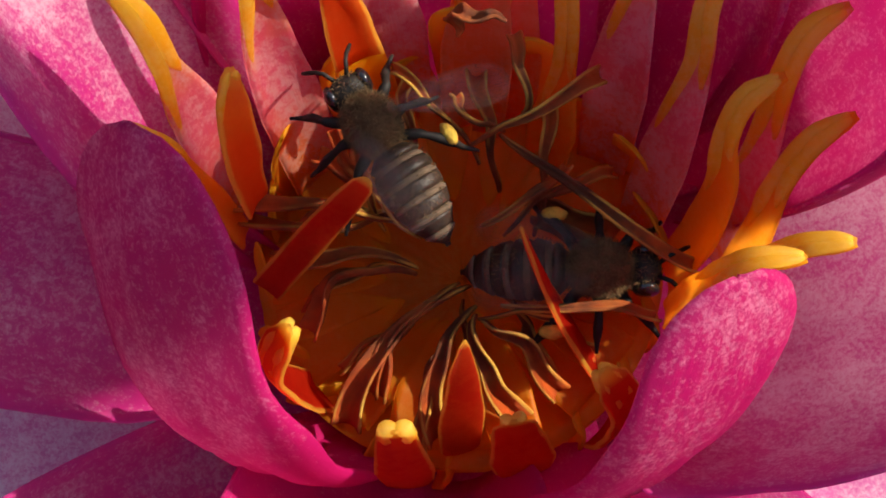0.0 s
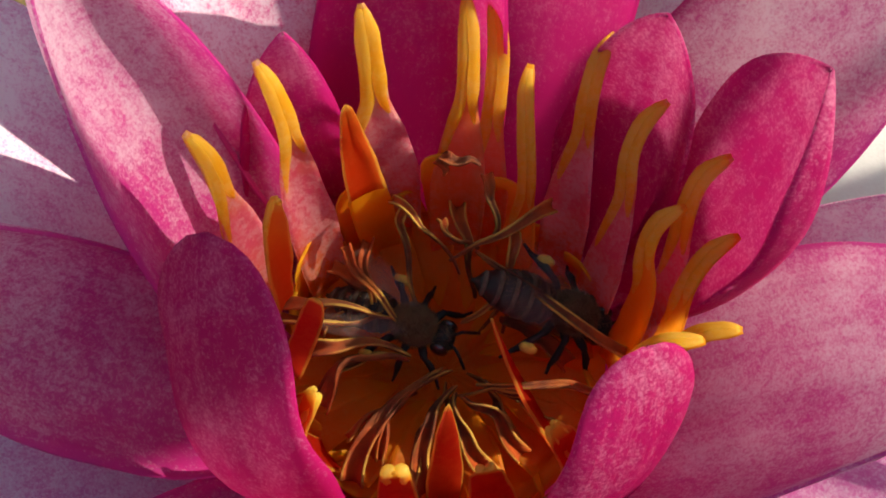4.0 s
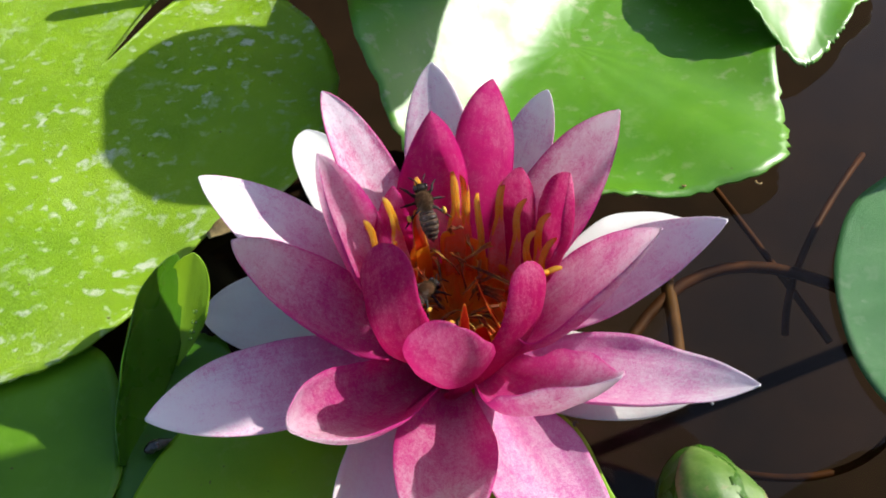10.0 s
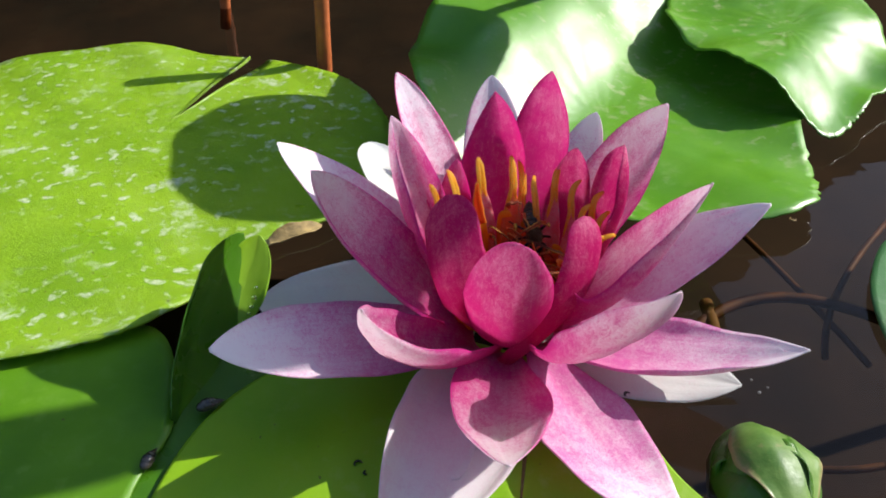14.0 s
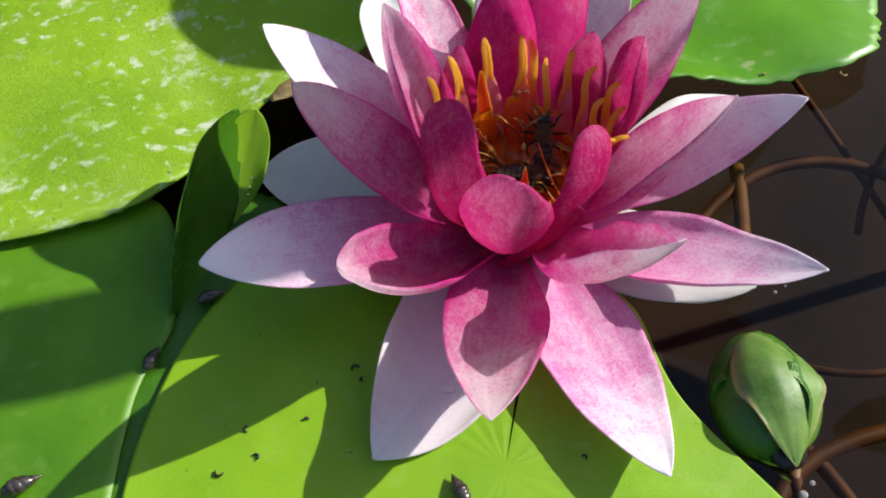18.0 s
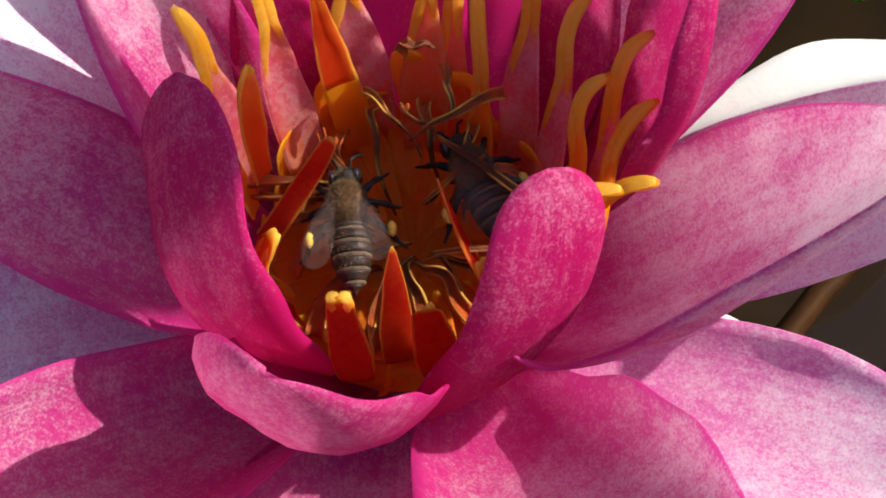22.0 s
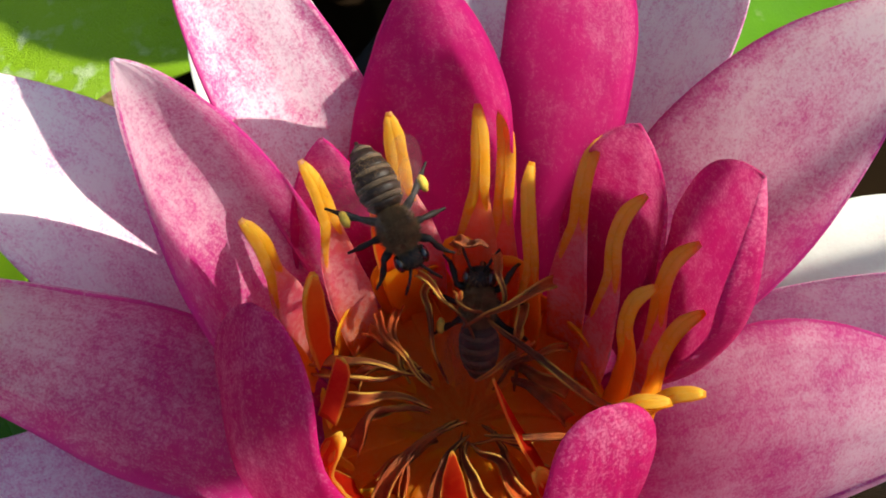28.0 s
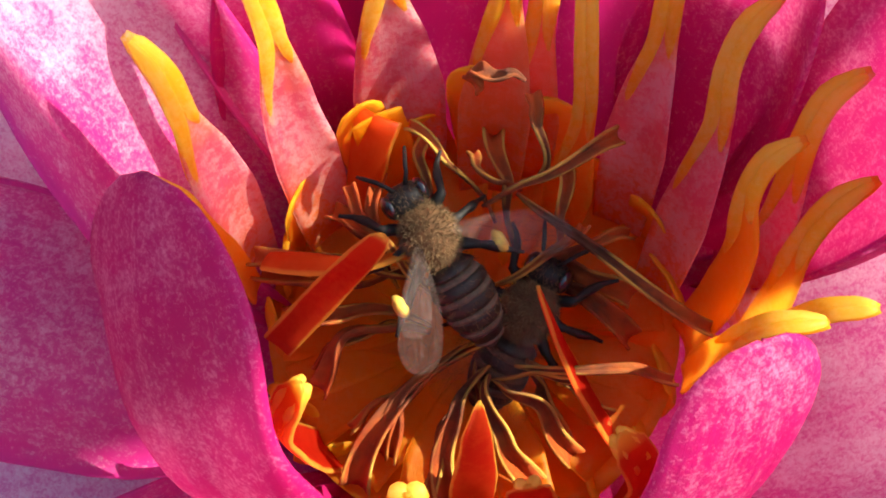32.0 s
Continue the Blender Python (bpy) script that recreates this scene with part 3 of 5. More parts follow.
add_petal((-2.02, -4.72, 0.46), 1.71, PALE, "small pale petal lying on a larger one", base=(-0.66, -1.10, 0.66), mid=(-2.08, -2.53, 0.35), cup=0.14, skew=0.03, lean=-3.2, twist=-1.8, peak=0.55, point=0.27, foot=0.35)
# outer pink
add_petal((-5.84, 2.24, 5.19), 2.29, OUTER, "", base=(-1.43, 0.24, 0.92), mid=(-3.46, 1.12, 2.97), cup=0.36, skew=0.26, lean=7.3, twist=-3.6, peak=0.51, point=0.65, foot=0.35)
add_petal((-7.34, -2.48, 2.66), 2.11, OUTER, "", base=(-1.49, -0.64, 0.90), mid=(-4.27, -1.33, 1.66), cup=0.24, skew=-0.03, lean=14.4, twist=9.1, peak=0.53, point=0.66, foot=0.56)
add_petal((6.12, -3.17, 2.17), 1.99, OUTER, "", base=(0.67, -0.94, 0.79), mid=(3.82, -2.08, 1.05), cup=0.51, skew=0.20, lean=4.6, twist=7.9, peak=0.41, point=0.82, foot=0.39)
add_petal((6.09, 0.18, 3.97), 1.90, OUTER, "", base=(0.86, -0.16, 0.93), mid=(3.27, 0.34, 1.91), cup=0.31, skew=0.06, lean=-7.8, twist=-0.7, peak=0.48, point=0.62, foot=0.33)
add_petal((2.24, -7.25, 1.24), 2.53, OUTER, "", base=(0.24, -1.32, 1.11), mid=(1.22, -4.14, 0.45), cup=0.21, skew=0.03, lean=7.1, twist=3.6, peak=0.44, point=0.88, foot=0.27)
add_petal((-0.14, 5.41, 5.24), 1.76, OUTER, "", base=(-0.30, 0.95, 0.82), mid=(-0.21, 3.46, 2.64), cup=0.32, skew=-0.02, lean=4.4, twist=3.6, peak=0.59, point=0.54, foot=0.35)
add_petal((2.86, 5.40, 3.95), 1.55, OUTER, "", base=(0.24, 0.79, 0.84), mid=(1.67, 3.50, 2.12), cup=0.32, skew=-0.10, lean=16.4, twist=5.0, peak=0.61, point=0.49, foot=0.35)
# middle pink
add_petal((-4.84, -0.60, 5.99), 1.66, MIDDLE, "", base=(-1.35, -0.62, 1.09), mid=(-3.41, -0.25, 3.49), cup=0.51, skew=0.31, lean=42.3, twist=20.1, peak=0.36, point=0.50, foot=0.25, fold=-1, folded=0.30, cols=27)
add_petal((4.01, -1.19, 5.51), 2.01, MIDDLE, "", base=(0.71, -0.85, 1.05), mid=(2.71, -0.40, 2.40), cup=0.84, skew=-0.48, lean=-27.9, twist=0.4, peak=0.59, point=1.00, foot=1.05, fold=1, folded=0.25, cols=27)
add_petal((3.94, 2.44, 5.65), 2.19, MIDDLE, "", base=(0.68, 0.38, 0.86), mid=(2.26, 1.62, 3.05), cup=0.40, skew=-0.32, lean=-1.2, twist=1.8, peak=0.54, point=0.75, foot=0.41)
add_petal((-2.81, 3.27, 6.44), 1.53, PALE_PINK, "", base=(-1.03, 0.77, 0.83), mid=(-1.74, 2.09, 3.56), cup=0.46, skew=0.34, lean=6.4, twist=5.4, peak=0.50, point=0.53, foot=0.35)
add_petal((-3.83, -4.80, 5.37), 2.06, LOWER, "", base=(-1.09, -1.23, 1.00), mid=(-3.16, -3.23, 2.68), cup=0.98, skew=0.13, lean=9.3, twist=8.6, peak=0.48, point=0.96, foot=0.50)
add_petal((2.48, -4.30, 4.96), 2.35, LOWER, "", base=(0.37, -1.13, 1.06), mid=(1.32, -3.16, 2.35), cup=0.69, skew=0.07, lean=10.4, twist=8.0, peak=0.55, point=0.63, foot=0.41, ruffle=0.055)
add_petal((-1.24, -6.77, 3.01), 2.27, LOWER, "", base=(-0.56, -1.44, 1.08), mid=(-1.04, -4.24, 1.69), cup=0.40, skew=-0.15, lean=2.1, twist=-9.2, peak=0.40, point=0.89, foot=0.27)
# inner magenta
add_petal((1.11, 3.24, 6.29), 1.62, INNER, "", base=(0.23, 1.08, 1.31), mid=(0.82, 2.81, 3.64), cup=0.35, skew=-0.06, lean=12.5, twist=8.1, peak=0.57, point=0.71, foot=0.35)
add_petal((-3.01, 1.57, 6.12), 1.46, MIDDLE, "", base=(-1.60, 0.30, 1.45), mid=(-2.62, 1.29, 4.00), cup=1.05, skew=0.23, lean=33.5, twist=-15.6, peak=0.39, point=0.71, foot=0.35, fold=-1, folded=0.35, cols=27)
add_petal((-0.42, 2.52, 6.15), 1.69, INNER, "", base=(-0.71, 1.16, 1.34), mid=(-0.29, 2.43, 3.91), cup=0.70, skew=0.36, lean=36.6, twist=-2.9, peak=0.35, point=0.76, foot=0.35)
add_petal((1.51, 1.59, 4.99), 1.31, FRONT, "", base=(1.07, 1.16, 1.70), mid=(1.47, 1.46, 3.21), cup=0.61, skew=-0.15, lean=4.5, twist=-0.5, peak=0.49, point=0.43, foot=0.35)
add_petal((2.46, 0.74, 5.48), 1.58, FRONT, "", base=(1.45, 0.55, 1.70), mid=(2.16, 0.49, 3.56), cup=0.36, skew=0.00, lean=5.2, twist=14.1, peak=0.73, point=0.61, foot=0.34, fold=1, folded=0.30, cols=27)
add_petal((-1.45, 1.56, 4.87), 1.08, INNER, "", base=(-1.57, 1.14, 1.70), mid=(-1.64, 1.38, 2.94), cup=0.34, skew=0.03, lean=9.6, twist=9.0, peak=0.43, point=0.52, foot=0.35)
add_petal((-1.84, -0.19, 4.93), 1.53, FRONT, "deep magenta petal beside the heart", base=(-0.88, -1.37, 1.68), mid=(-1.69, -1.68, 3.44), cup=0.26, skew=0.26, lean=1.7, twist=-0.1, peak=0.73, point=0.00, foot=0.49, facing=(0.35, 0.9, 0.2), ruffle=0.040)
add_petal((1.23, -0.94, 4.65), 1.20, FRONT, "deep magenta petal beside the heart", base=(-0.58, -1.95, 1.23), mid=(0.94, -1.86, 3.20), cup=0.44, skew=0.28, lean=6.4, twist=9.3, peak=0.64, point=0.05, foot=0.57, facing=(-0.35, 0.9, 0.3), ruffle=0.040)
add_petal((-0.51, -2.96, 5.36), 1.97, CUP, "deep pink cupped petal", base=(-0.49, -1.79, 1.65), mid=(-0.85, -2.74, 3.21), cup=0.83, skew=0.08, lean=0.1, twist=12.6, peak=0.37, point=0.13, foot=0.68, ruffle=0.040)

# ---- heart of the flower ----
RING = np.array([-0.3, -0.2])


def bowl():
    v, f, uv = [], [], []
    n, rings = 104, 12
    for i in range(rings):
        r = 1.62 * (i + 0.3) / rings
        for k in range(n):
            w = 2 * math.pi * k / n
            v.append((RING[0] + r * math.cos(w), RING[1] + r * math.sin(w), 1.72 + 0.22 * r * r + 0.07 * abs(math.sin(w * 13)) * (r / 1.7)))
            uv.append((k / n, 0.4 * i / rings))
    for i in range(rings - 1):
        for k in range(n):
            l = (k + 1) % n
            f.append((i * n + k, i * n + l, (i + 1) * n + l, (i + 1) * n + k))
    f.append(tuple(range(n)))
    lower = len(v)
    v += [(x, y, z - 0.5) for x, y, z in v]
    uv += uv
    f += [tuple(lower + i for i in reversed(q)) for q in f]
    rim = (rings - 1) * n
    f += [(rim + k, rim + (k + 1) % n, lower + rim + (k + 1) % n, lower + rim + k) for k in range(n)]
    return v, f, uv


v, f, uv = bowl()
part("receptacle", mesh_of("receptacle", v, f, uv), STRAP_ORANGE, lily, "orange hollow heart of the flower")

STAMEN_WIDTH = [(0, 0.8), (0.2, 1.0), (0.42, 0.97), (0.58, 0.7), (0.68, 0.44), (0.8, 0.33), (0.94, 0.29), (0.98, 0.2), (1, 0.03)]
SHORT_WIDTH = [(0, 0.9), (0.3, 1.0), (0.7, 0.75), (0.92, 0.6), (1, 0.15)]
STUB_WIDTH = [(0, 0.9), (0.3, 1.0), (0.7, 0.95), (0.9, 0.8), (0.97, 0.6), (1, 0.3)]
SPIKE_WIDTH = [(0, 0.9), (0.3, 1.0), (0.7, 0.6), (0.95, 0.2), (1, 0.02)]


def spline(points, s):
    """A smooth curve through the points, at the fractions s of its length."""
    p = np.array(points, float)
    p = np.concatenate([2 * p[:1] - p[1:2], p, 2 * p[-1:] - p[-2:-1]])
    fine = []
    for i in range(1, len(p) - 2):
        for t in np.linspace(0, 1, 12, endpoint=False):
            fine.append(0.5 * (2 * p[i] + (p[i + 1] - p[i - 1]) * t + (2 * p[i - 1] - 5 * p[i] + 4 * p[i + 1] - p[i + 2]) * t * t + (3 * p[i] - p[i - 1] - 3 * p[i + 1] + p[i + 2]) * t ** 3))
    fine = np.array(fine + [p[-2]])
    arc = np.concatenate([[0], np.cumsum(np.linalg.norm(np.diff(fine, axis=0), axis=1))])
    return np.stack([np.interp(np.asarray(s) * arc[-1], arc, fine[:, k]) for k in range(3)], -1)


def tall_stamen(points, strap, anther, material, start, label=""):
    """A broad strap that narrows into a curved end with two long yellow anther lobes along its rims; start: where the lobes begin."""
    k = sum(o.name.startswith("stamen") for o in lily.children)
    rng = np.random.RandomState(90 + k)
    rows, cols = 30, 11
    s = np.linspace(0, 1, rows)
    rib = spline(points, s)
    tan = unit(np.gradient(rib, axis=0))
    inward = np.array([RING[0], RING[1], 5.5]) - rib
    inward = unit(inward - tan * (tan * inward).sum(1)[:, None])
    for _ in range(3):
        inward[1:-1] = unit((inward[:-2] + inward[1:-1] + inward[2:]) / 3)
    side = np.cross(tan, inward)
    half = np.interp(s, [0, 0.12, start * 0.62, start, start + 0.14, 0.9, 0.97, 1], [strap * 0.42, strap * 0.47, strap * 0.5, strap * 0.36, anther * 0.46, anther * 0.40, anther * 0.26, 0.02])
    u = np.linspace(-1, 1, cols)
    bow = np.interp(s, [0, start, 1], [0.30, 0.22, 0.1])
    wave = 0.035 * strap * np.sin(7 * s[:, None] + 3 * u[None] + rng.rand() * 6)
    g = rib[:, None] + side[:, None] * (half[:, None] * u)[..., None] + inward[:, None] * ((half * bow)[:, None] * u * u + wave * u * u)[..., None]
    v, f, uv = shell(g, 0.045, grid_normals(g) * (1 - 0.5 * np.abs(u) ** 4)[None, :, None])
    st = part("stamen", mesh_of("stamen", v, f, uv), material, lily, label)
    for c in (-1, 1):
        q = np.linspace(max(0.05, start + c * (0.06 + 0.05 * rng.rand())), 0.985, 18)
        line = spline(points, q)
        w = np.stack([np.interp(q, s, side[:, i]) for i in range(3)], -1)
        up = np.stack([np.interp(q, s, inward[:, i]) for i in range(3)], -1)
        h = np.interp(q, s, half)
        p = np.linspace(0, 1, 18)
        rad = 0.25 * anther * np.clip(np.interp(p, [0, 0.10, 0.3, 0.85, 0.95, 1], [0.25, 0.7, 1.0, 0.95, 0.72, 0.3]), 0, 1) * (1 + 0.07 * np.sin(p * 15 + k))
        line = line + w * (c * np.clip(h - 0.21 * anther, 0.10 * anther, 1))[:, None] + up * 0.028
        v, f, uv = tube(line, rad, 10, 0.75, up=unit(up.mean(0)))
        part("anther_lobe", mesh_of("anther_lobe", v, f, uv), ANTHER, st, "yellow anther lobe")
    return st


def stamen(base, tip, width=0.62, bulge=-0.22, hook=0.34, material=STRAP_PINK, lobes=True, label="", facing=None, profile=STAMEN_WIDTH, start=0.63, fat=1.0):
    """A flat petal-like stamen; its upper half carries two yellow anther lobes with a groove between."""
    b, t = np.array(base, float), np.array(tip, float)
    along = unit(t - b)
    inward = np.array(facing, float) if facing is not None else np.array([RING[0], RING[1], 6.0]) - (b + t) / 2
    inward = unit(inward - along * (inward @ along))
    k = sum(o.name.startswith("stamen") for o in lily.children)
    t2 = t + inward * hook
    v, f, uv = petal_mesh(b, t2, width, bulge, 0.22, rows=22, cols=7, thick=0.05, ruffle=0.03, hook=-hook, facing=inward, profile=profile, seed=k)
    st = part("stamen", mesh_of("stamen", v, f, uv), material, lily, label)
    if lobes:
        s = np.linspace(start, 1.0, 14)
        rib = bezier([b, (b + t2) / 2 - inward * bulge, t2], s) - inward * hook * (np.clip((s - 0.7) / 0.3, 0, 1) ** 2)[:, None]
        side = np.cross(along, inward)
        q = np.linspace(0, 1, 14)
        rad = 0.054 * fat * np.clip(np.minimum(q * 3.5, 1), 0.12, 1) * np.clip((1.03 - q) * 9, 0.45, 1) * (1 + 0.08 * np.sin(q * 17 + k))
        for c in (-1, 1):
            line = rib + side[None] * (0.055 * fat * c * np.clip((1.25 - q) * 2.0, 0.6, 1.0))[:, None] + inward * 0.028
            v, f, uv = tube(line, rad, 10, 0.85, up=inward)
            part("anther_lobe", mesh_of("anther_lobe", v, f, uv), ANTHER, st, "yellow anther lobe")
    return st


# along each: the curve from its foot to its tip, width of the strap and of the anther, and where the anther begins
TALL = (
    ([(-1.98, 0.21, 2.30), (-1.98, 0.35, 3.01), (-1.99, 0.44, 3.50), (-2.02, 0.56, 4.00), (-2.07, 0.70, 4.38), (-2.19, 0.79, 4.66)], 0.52, 0.22, STRAP_PINK, 0.58),
    ([(-1.40, 0.48, 2.30), (-1.46, 0.72, 3.08), (-1.50, 0.87, 3.54), (-1.51, 1.10, 4.04), (-1.59, 1.31, 4.39), (-1.71, 1.47, 4.64)], 0.49, 0.21, STRAP_PINK, 0.58),
    ([(-0.84, 1.12, 2.30), (-0.84, 1.33, 3.08), (-0.84, 1.48, 3.63), (-0.84, 1.66, 4.07), (-0.86, 1.87, 4.40), (-0.89, 2.03, 4.62)], 0.67, 0.25, STRAP_PINK, 0.52),
    ([(-0.19, 0.87, 2.30), (-0.12, 1.22, 3.12), (-0.07, 1.45, 3.61), (-0.02, 1.70, 4.01), (-0.01, 1.97, 4.32), (-0.03, 2.18, 4.53)], 0.52, 0.21, STRAP_MIXED, 0.50),
    ([(0.09, 0.98, 2.30), (0.14, 1.27, 3.02), (0.18, 1.50, 3.53), (0.23, 1.76, 3.92), (0.24, 1.99, 4.16), (0.19, 2.23, 4.37)], 0.43, 0.22, STRAP_MIXED, 0.40),
    ([(0.36, 0.58, 2.30), (0.45, 0.82, 2.94), (0.49, 1.01, 3.38), (0.48, 1.24, 3.75), (0.47, 1.54, 4.04), (0.51, 1.72, 4.18)], 0.39, 0.18, STRAP_ORANGE, 0.30),
    ([(0.80, 0.59, 2.30), (0.90, 1.03, 3.24), (0.97, 1.28, 3.69), (1.01, 1.53, 3.99), (1.09, 1.76, 4.21), (1.21, 1.90, 4.34)], 0.48, 0.21, STRAP_PINK, 0.50),
    ([(1.07, 0.07, 2.30), (1.22, 0.47, 3.17), (1.31, 0.73, 3.63), (1.33, 0.98, 3.93), (1.44, 1.18, 4.12), (1.61, 1.29, 4.25)], 0.42, 0.20, STRAP_PINK, 0.48),
    ([(1.58, -0.20, 2.35), (1.69, 0.09, 3.06), (1.74, 0.31, 3.52), (1.78, 0.53, 3.82), (1.89, 0.72, 4.03), (2.09, 0.82, 4.17)], 0.39, 0.21, STRAP_PINK, 0.50),
    ([(1.25, -0.34, 2.35), (1.40, -0.19, 2.97), (1.45, -0.01, 3.46), (1.43, 0.18, 3.75), (1.52, 0.34, 3.95), (1.71, 0.42, 4.08)], 0.36, 0.19, STRAP_ORANGE, 0.58),
    ([(1.52, -0.59, 2.35), (1.66, -0.42, 2.93), (1.71, -0.24, 3.34), (1.77, -0.06, 3.64), (1.92, 0.11, 3.85), (2.12, 0.21, 3.99)], 0.34, 0.20, STRAP_ORANGE, 0.55),
    ([(1.15, -0.75, 2.90), (1.30, -0.68, 3.50), (1.50, -0.62, 3.78), (1.82, -0.60, 3.80)], 0.24, 0.17, STRAP_ORANGE, 0.50),
    ([(1.45, -0.60, 2.90), (1.62, -0.55, 3.40), (1.84, -0.50, 3.68), (2.12, -0.50, 3.78)], 0.24, 0.17, STRAP_ORANGE, 0.50),
    ([(-1.90, -0.06, 2.50), (-1.93, -0.02, 3.51), (-1.97, 0.03, 3.93), (-2.04, 0.04, 4.12), (-2.12, 0.05, 4.25), (-2.20, 0.01, 4.32)], 0.24, 0.16, STRAP_ORANGE, 0.60),
)
for points, strap, anther, material, start in TALL:
    tall_stamen(points, strap, anther, material, start, "orange stamen with a yellow tip" if material is STRAP_ORANGE else "pink stamen with a yellow tip")

# one that a bee later folds over: a stub and, hinged on it, the upper half
HINGE = (-0.95, 0.98, 3.30)
stub = stamen((-0.89, 0.85, 2.3), HINGE, 0.40, 0.0, 0.0, STRAP_ORANGE, False, "orange stamen bent over by a bee", profile=[(0, 0.85), (0.5, 1.0), (0.97, 0.96), (1, 0.9)])
v, f, uv = petal_mesh(HINGE, (-1.0, 1.19, 4.40), 0.36, 0.06, 0.3, rows=18, cols=9, thick=0.04, ruffle=0.05, profile=[(0, 1.0), (0.3, 0.9), (0.6, 0.62), (0.85, 0.4), (0.95, 0.3), (1, 0.1)])
stamen_tip = part("stamen_tip", mesh_of("stamen_tip", v, f, uv), STRAP_FOLD, stub, "upper half of a stamen with dry yellow edges")
# two by the rim that the bees push down: one tips over late, one lies across the hollow while a bee stands on it
TIPPED_FOOT, TIPPED_END = (-1.66, 0.0, 3.10), (-1.55, 0.45, 4.25)
tipped = tall_stamen([TIPPED_FOOT, (-1.61, 0.06, 3.6), (-1.57, 0.2, 4.0), TIPPED_END], 0.30, 0.10, STRAP_FOLD, 0.84, "red-orange stamen with a dry tip")
LEANING_FOOT, LEANING_END = (-1.62, -0.52, 2.75), (-0.74, -0.15, 3.95)
leaning = stamen(LEANING_FOOT, LEANING_END, 0.23, 0.06, 0.0, STRAP_RED, False, "red stamen bent inward", facing=(0.2, -0.5, 1), profile=[(0, 1.0), (0.5, 0.95), (0.8, 0.8), (0.95, 0.6), (1, 0.25)])

# red ones along the front rim, leaning in over the hollow
stamen((-0.25, -1.6, 2.3), (-0.17, -1.06, 3.61), 0.33, 0.0, 0.0, STRAP_RED, False, "red pointed stamen", facing=(0, 0.6, 1), profile=SPIKE_WIDTH)
stamen((-0.62, -1.85, 2.4), (-0.56, -1.61, 3.72), 0.40, 0.05, 0.02, STRAP_RED, True, "red stamen with a pale yellow tip", facing=(0, 0.8, 1), profile=SHORT_WIDTH, start=0.8, fat=1.1)
stamen((0.2, -1.75, 2.3), (0.12, -1.5, 3.3), 0.46, 0.05, 0.02, STRAP_RED, True, "short red stamen with a yellow rim", facing=(-0.2, 0.8, 1), profile=SHORT_WIDTH, start=0.9, fat=0.8)
stamen((0.75, -1.45, 2.4), (0.63, -1.25, 3.7), 0.42, 0.1, -0.16, STRAP_RED, True, "red stamen curling over", facing=(-0.7, 0.6, 0.6), profile=SHORT_WIDTH, start=0.72, fat=0.9)
stamen((-1.3, -1.2, 2.3), (-1.21, -1.0, 3.72), 0.42, 0.12, -0.2, STRAP_RED, True, "red stamen curling over", facing=(0.7, 0.6, 0.6), profile=SHORT_WIDTH, start=0.62, fat=1.0)
stamen((0.75, -1.1, 2.3), (0.17, -0.33, 3.57), 0.24, 0.05, 0.0, STRAP_RED, False, "slim red stamen with dry yellow edges", facing=(-0.3, 0.6, 1), profile=SPIKE_WIDTH)

# short orange stubs that line the hollow, and pleats over its floor
rng = np.random.RandomState(4)
for k in range(18):
    w = 2 * math.pi * (k + 0.4 * rng.rand()) / 18
    back = 0.5 + 0.5 * math.sin(w)
    r, top = 1.46, 2.25 + 1.1 * back ** 1.5 * (0.55 + 0.6 * rng.rand())
    b = (RING[0] + r * math.cos(w), RING[1] + r * math.sin(w), 1.9)
    t = (RING[0] + (r - 0.12 + 0.1 * back) * math.cos(w + 0.05), RING[1] + (r - 0.12 + 0.1 * back) * math.sin(w + 0.05), top)
    stamen(b, t, 0.42 + 0.14 * rng.rand(), 0.08, 0.0, STRAP_ORANGE, False, "short orange stamen", profile=STUB_WIDTH)
for k in range(20):
    w = 2 * math.pi * (k + 0.5 * rng.rand()) / 20
    r0, r1, w1 = 1.4, 0.3 + 0.35 * rng.rand(), w + 0.3 * (rng.rand() - 0.5)
    stamen((RING[0] + r0 * math.cos(w), RING[1] + r0 * math.sin(w), 2.2 + 0.15 * rng.rand()), (RING[0] + r1 * math.cos(w1), RING[1] + r1 * math.sin(w1), 1.95 + 0.12 * rng.rand()),
           0.3 + 0.12 * rng.rand(), -0.12, 0.0, STRAP_ORANGE, False, "orange stamen lying over the hollow", profile=SPIKE_WIDTH, facing=(0, 0, 1))

n = Nodes("dry_filament")
uv_ = n.coords("UV")
ob_ = n.coords("Object")
sp_ = n.add("SeparateXYZ")
n.link(uv_, sp_.inputs[0])
edge_ = n.math("ABSOLUTE", n.math("SUBTRACT", sp_.outputs["X"], 0.5))
wet_ = n.ramp(n.math("ADD", sp_.outputs["Y"], n.math("MULTIPLY", n.math("SUBTRACT", n.noise(420, 3, 0.7, ob_), 0.5), 0.8)), [(0.05, (1, 1, 1)), (0.45, (0, 0, 0))])
dry_ = n.ramp(n.noise(300, 3, 0.6, ob_), [(0.3, (0.07, 0.020, 0.010)), (0.5, (0.18, 0.045, 0.015)), (0.72, (0.40, 0.11, 0.02))])
dry_ = n.mix(n.math("MULTIPLY", wet_, 0.8), dry_, (0.60, 0.09, 0.012))
rimc_ = n.ramp(n.math("ADD", edge_, n.math("MULTIPLY", n.noise(500, 2, 0.5, ob_), 0.12)), [(0.50, (0, 0, 0)), (0.53, (1, 1, 1))])
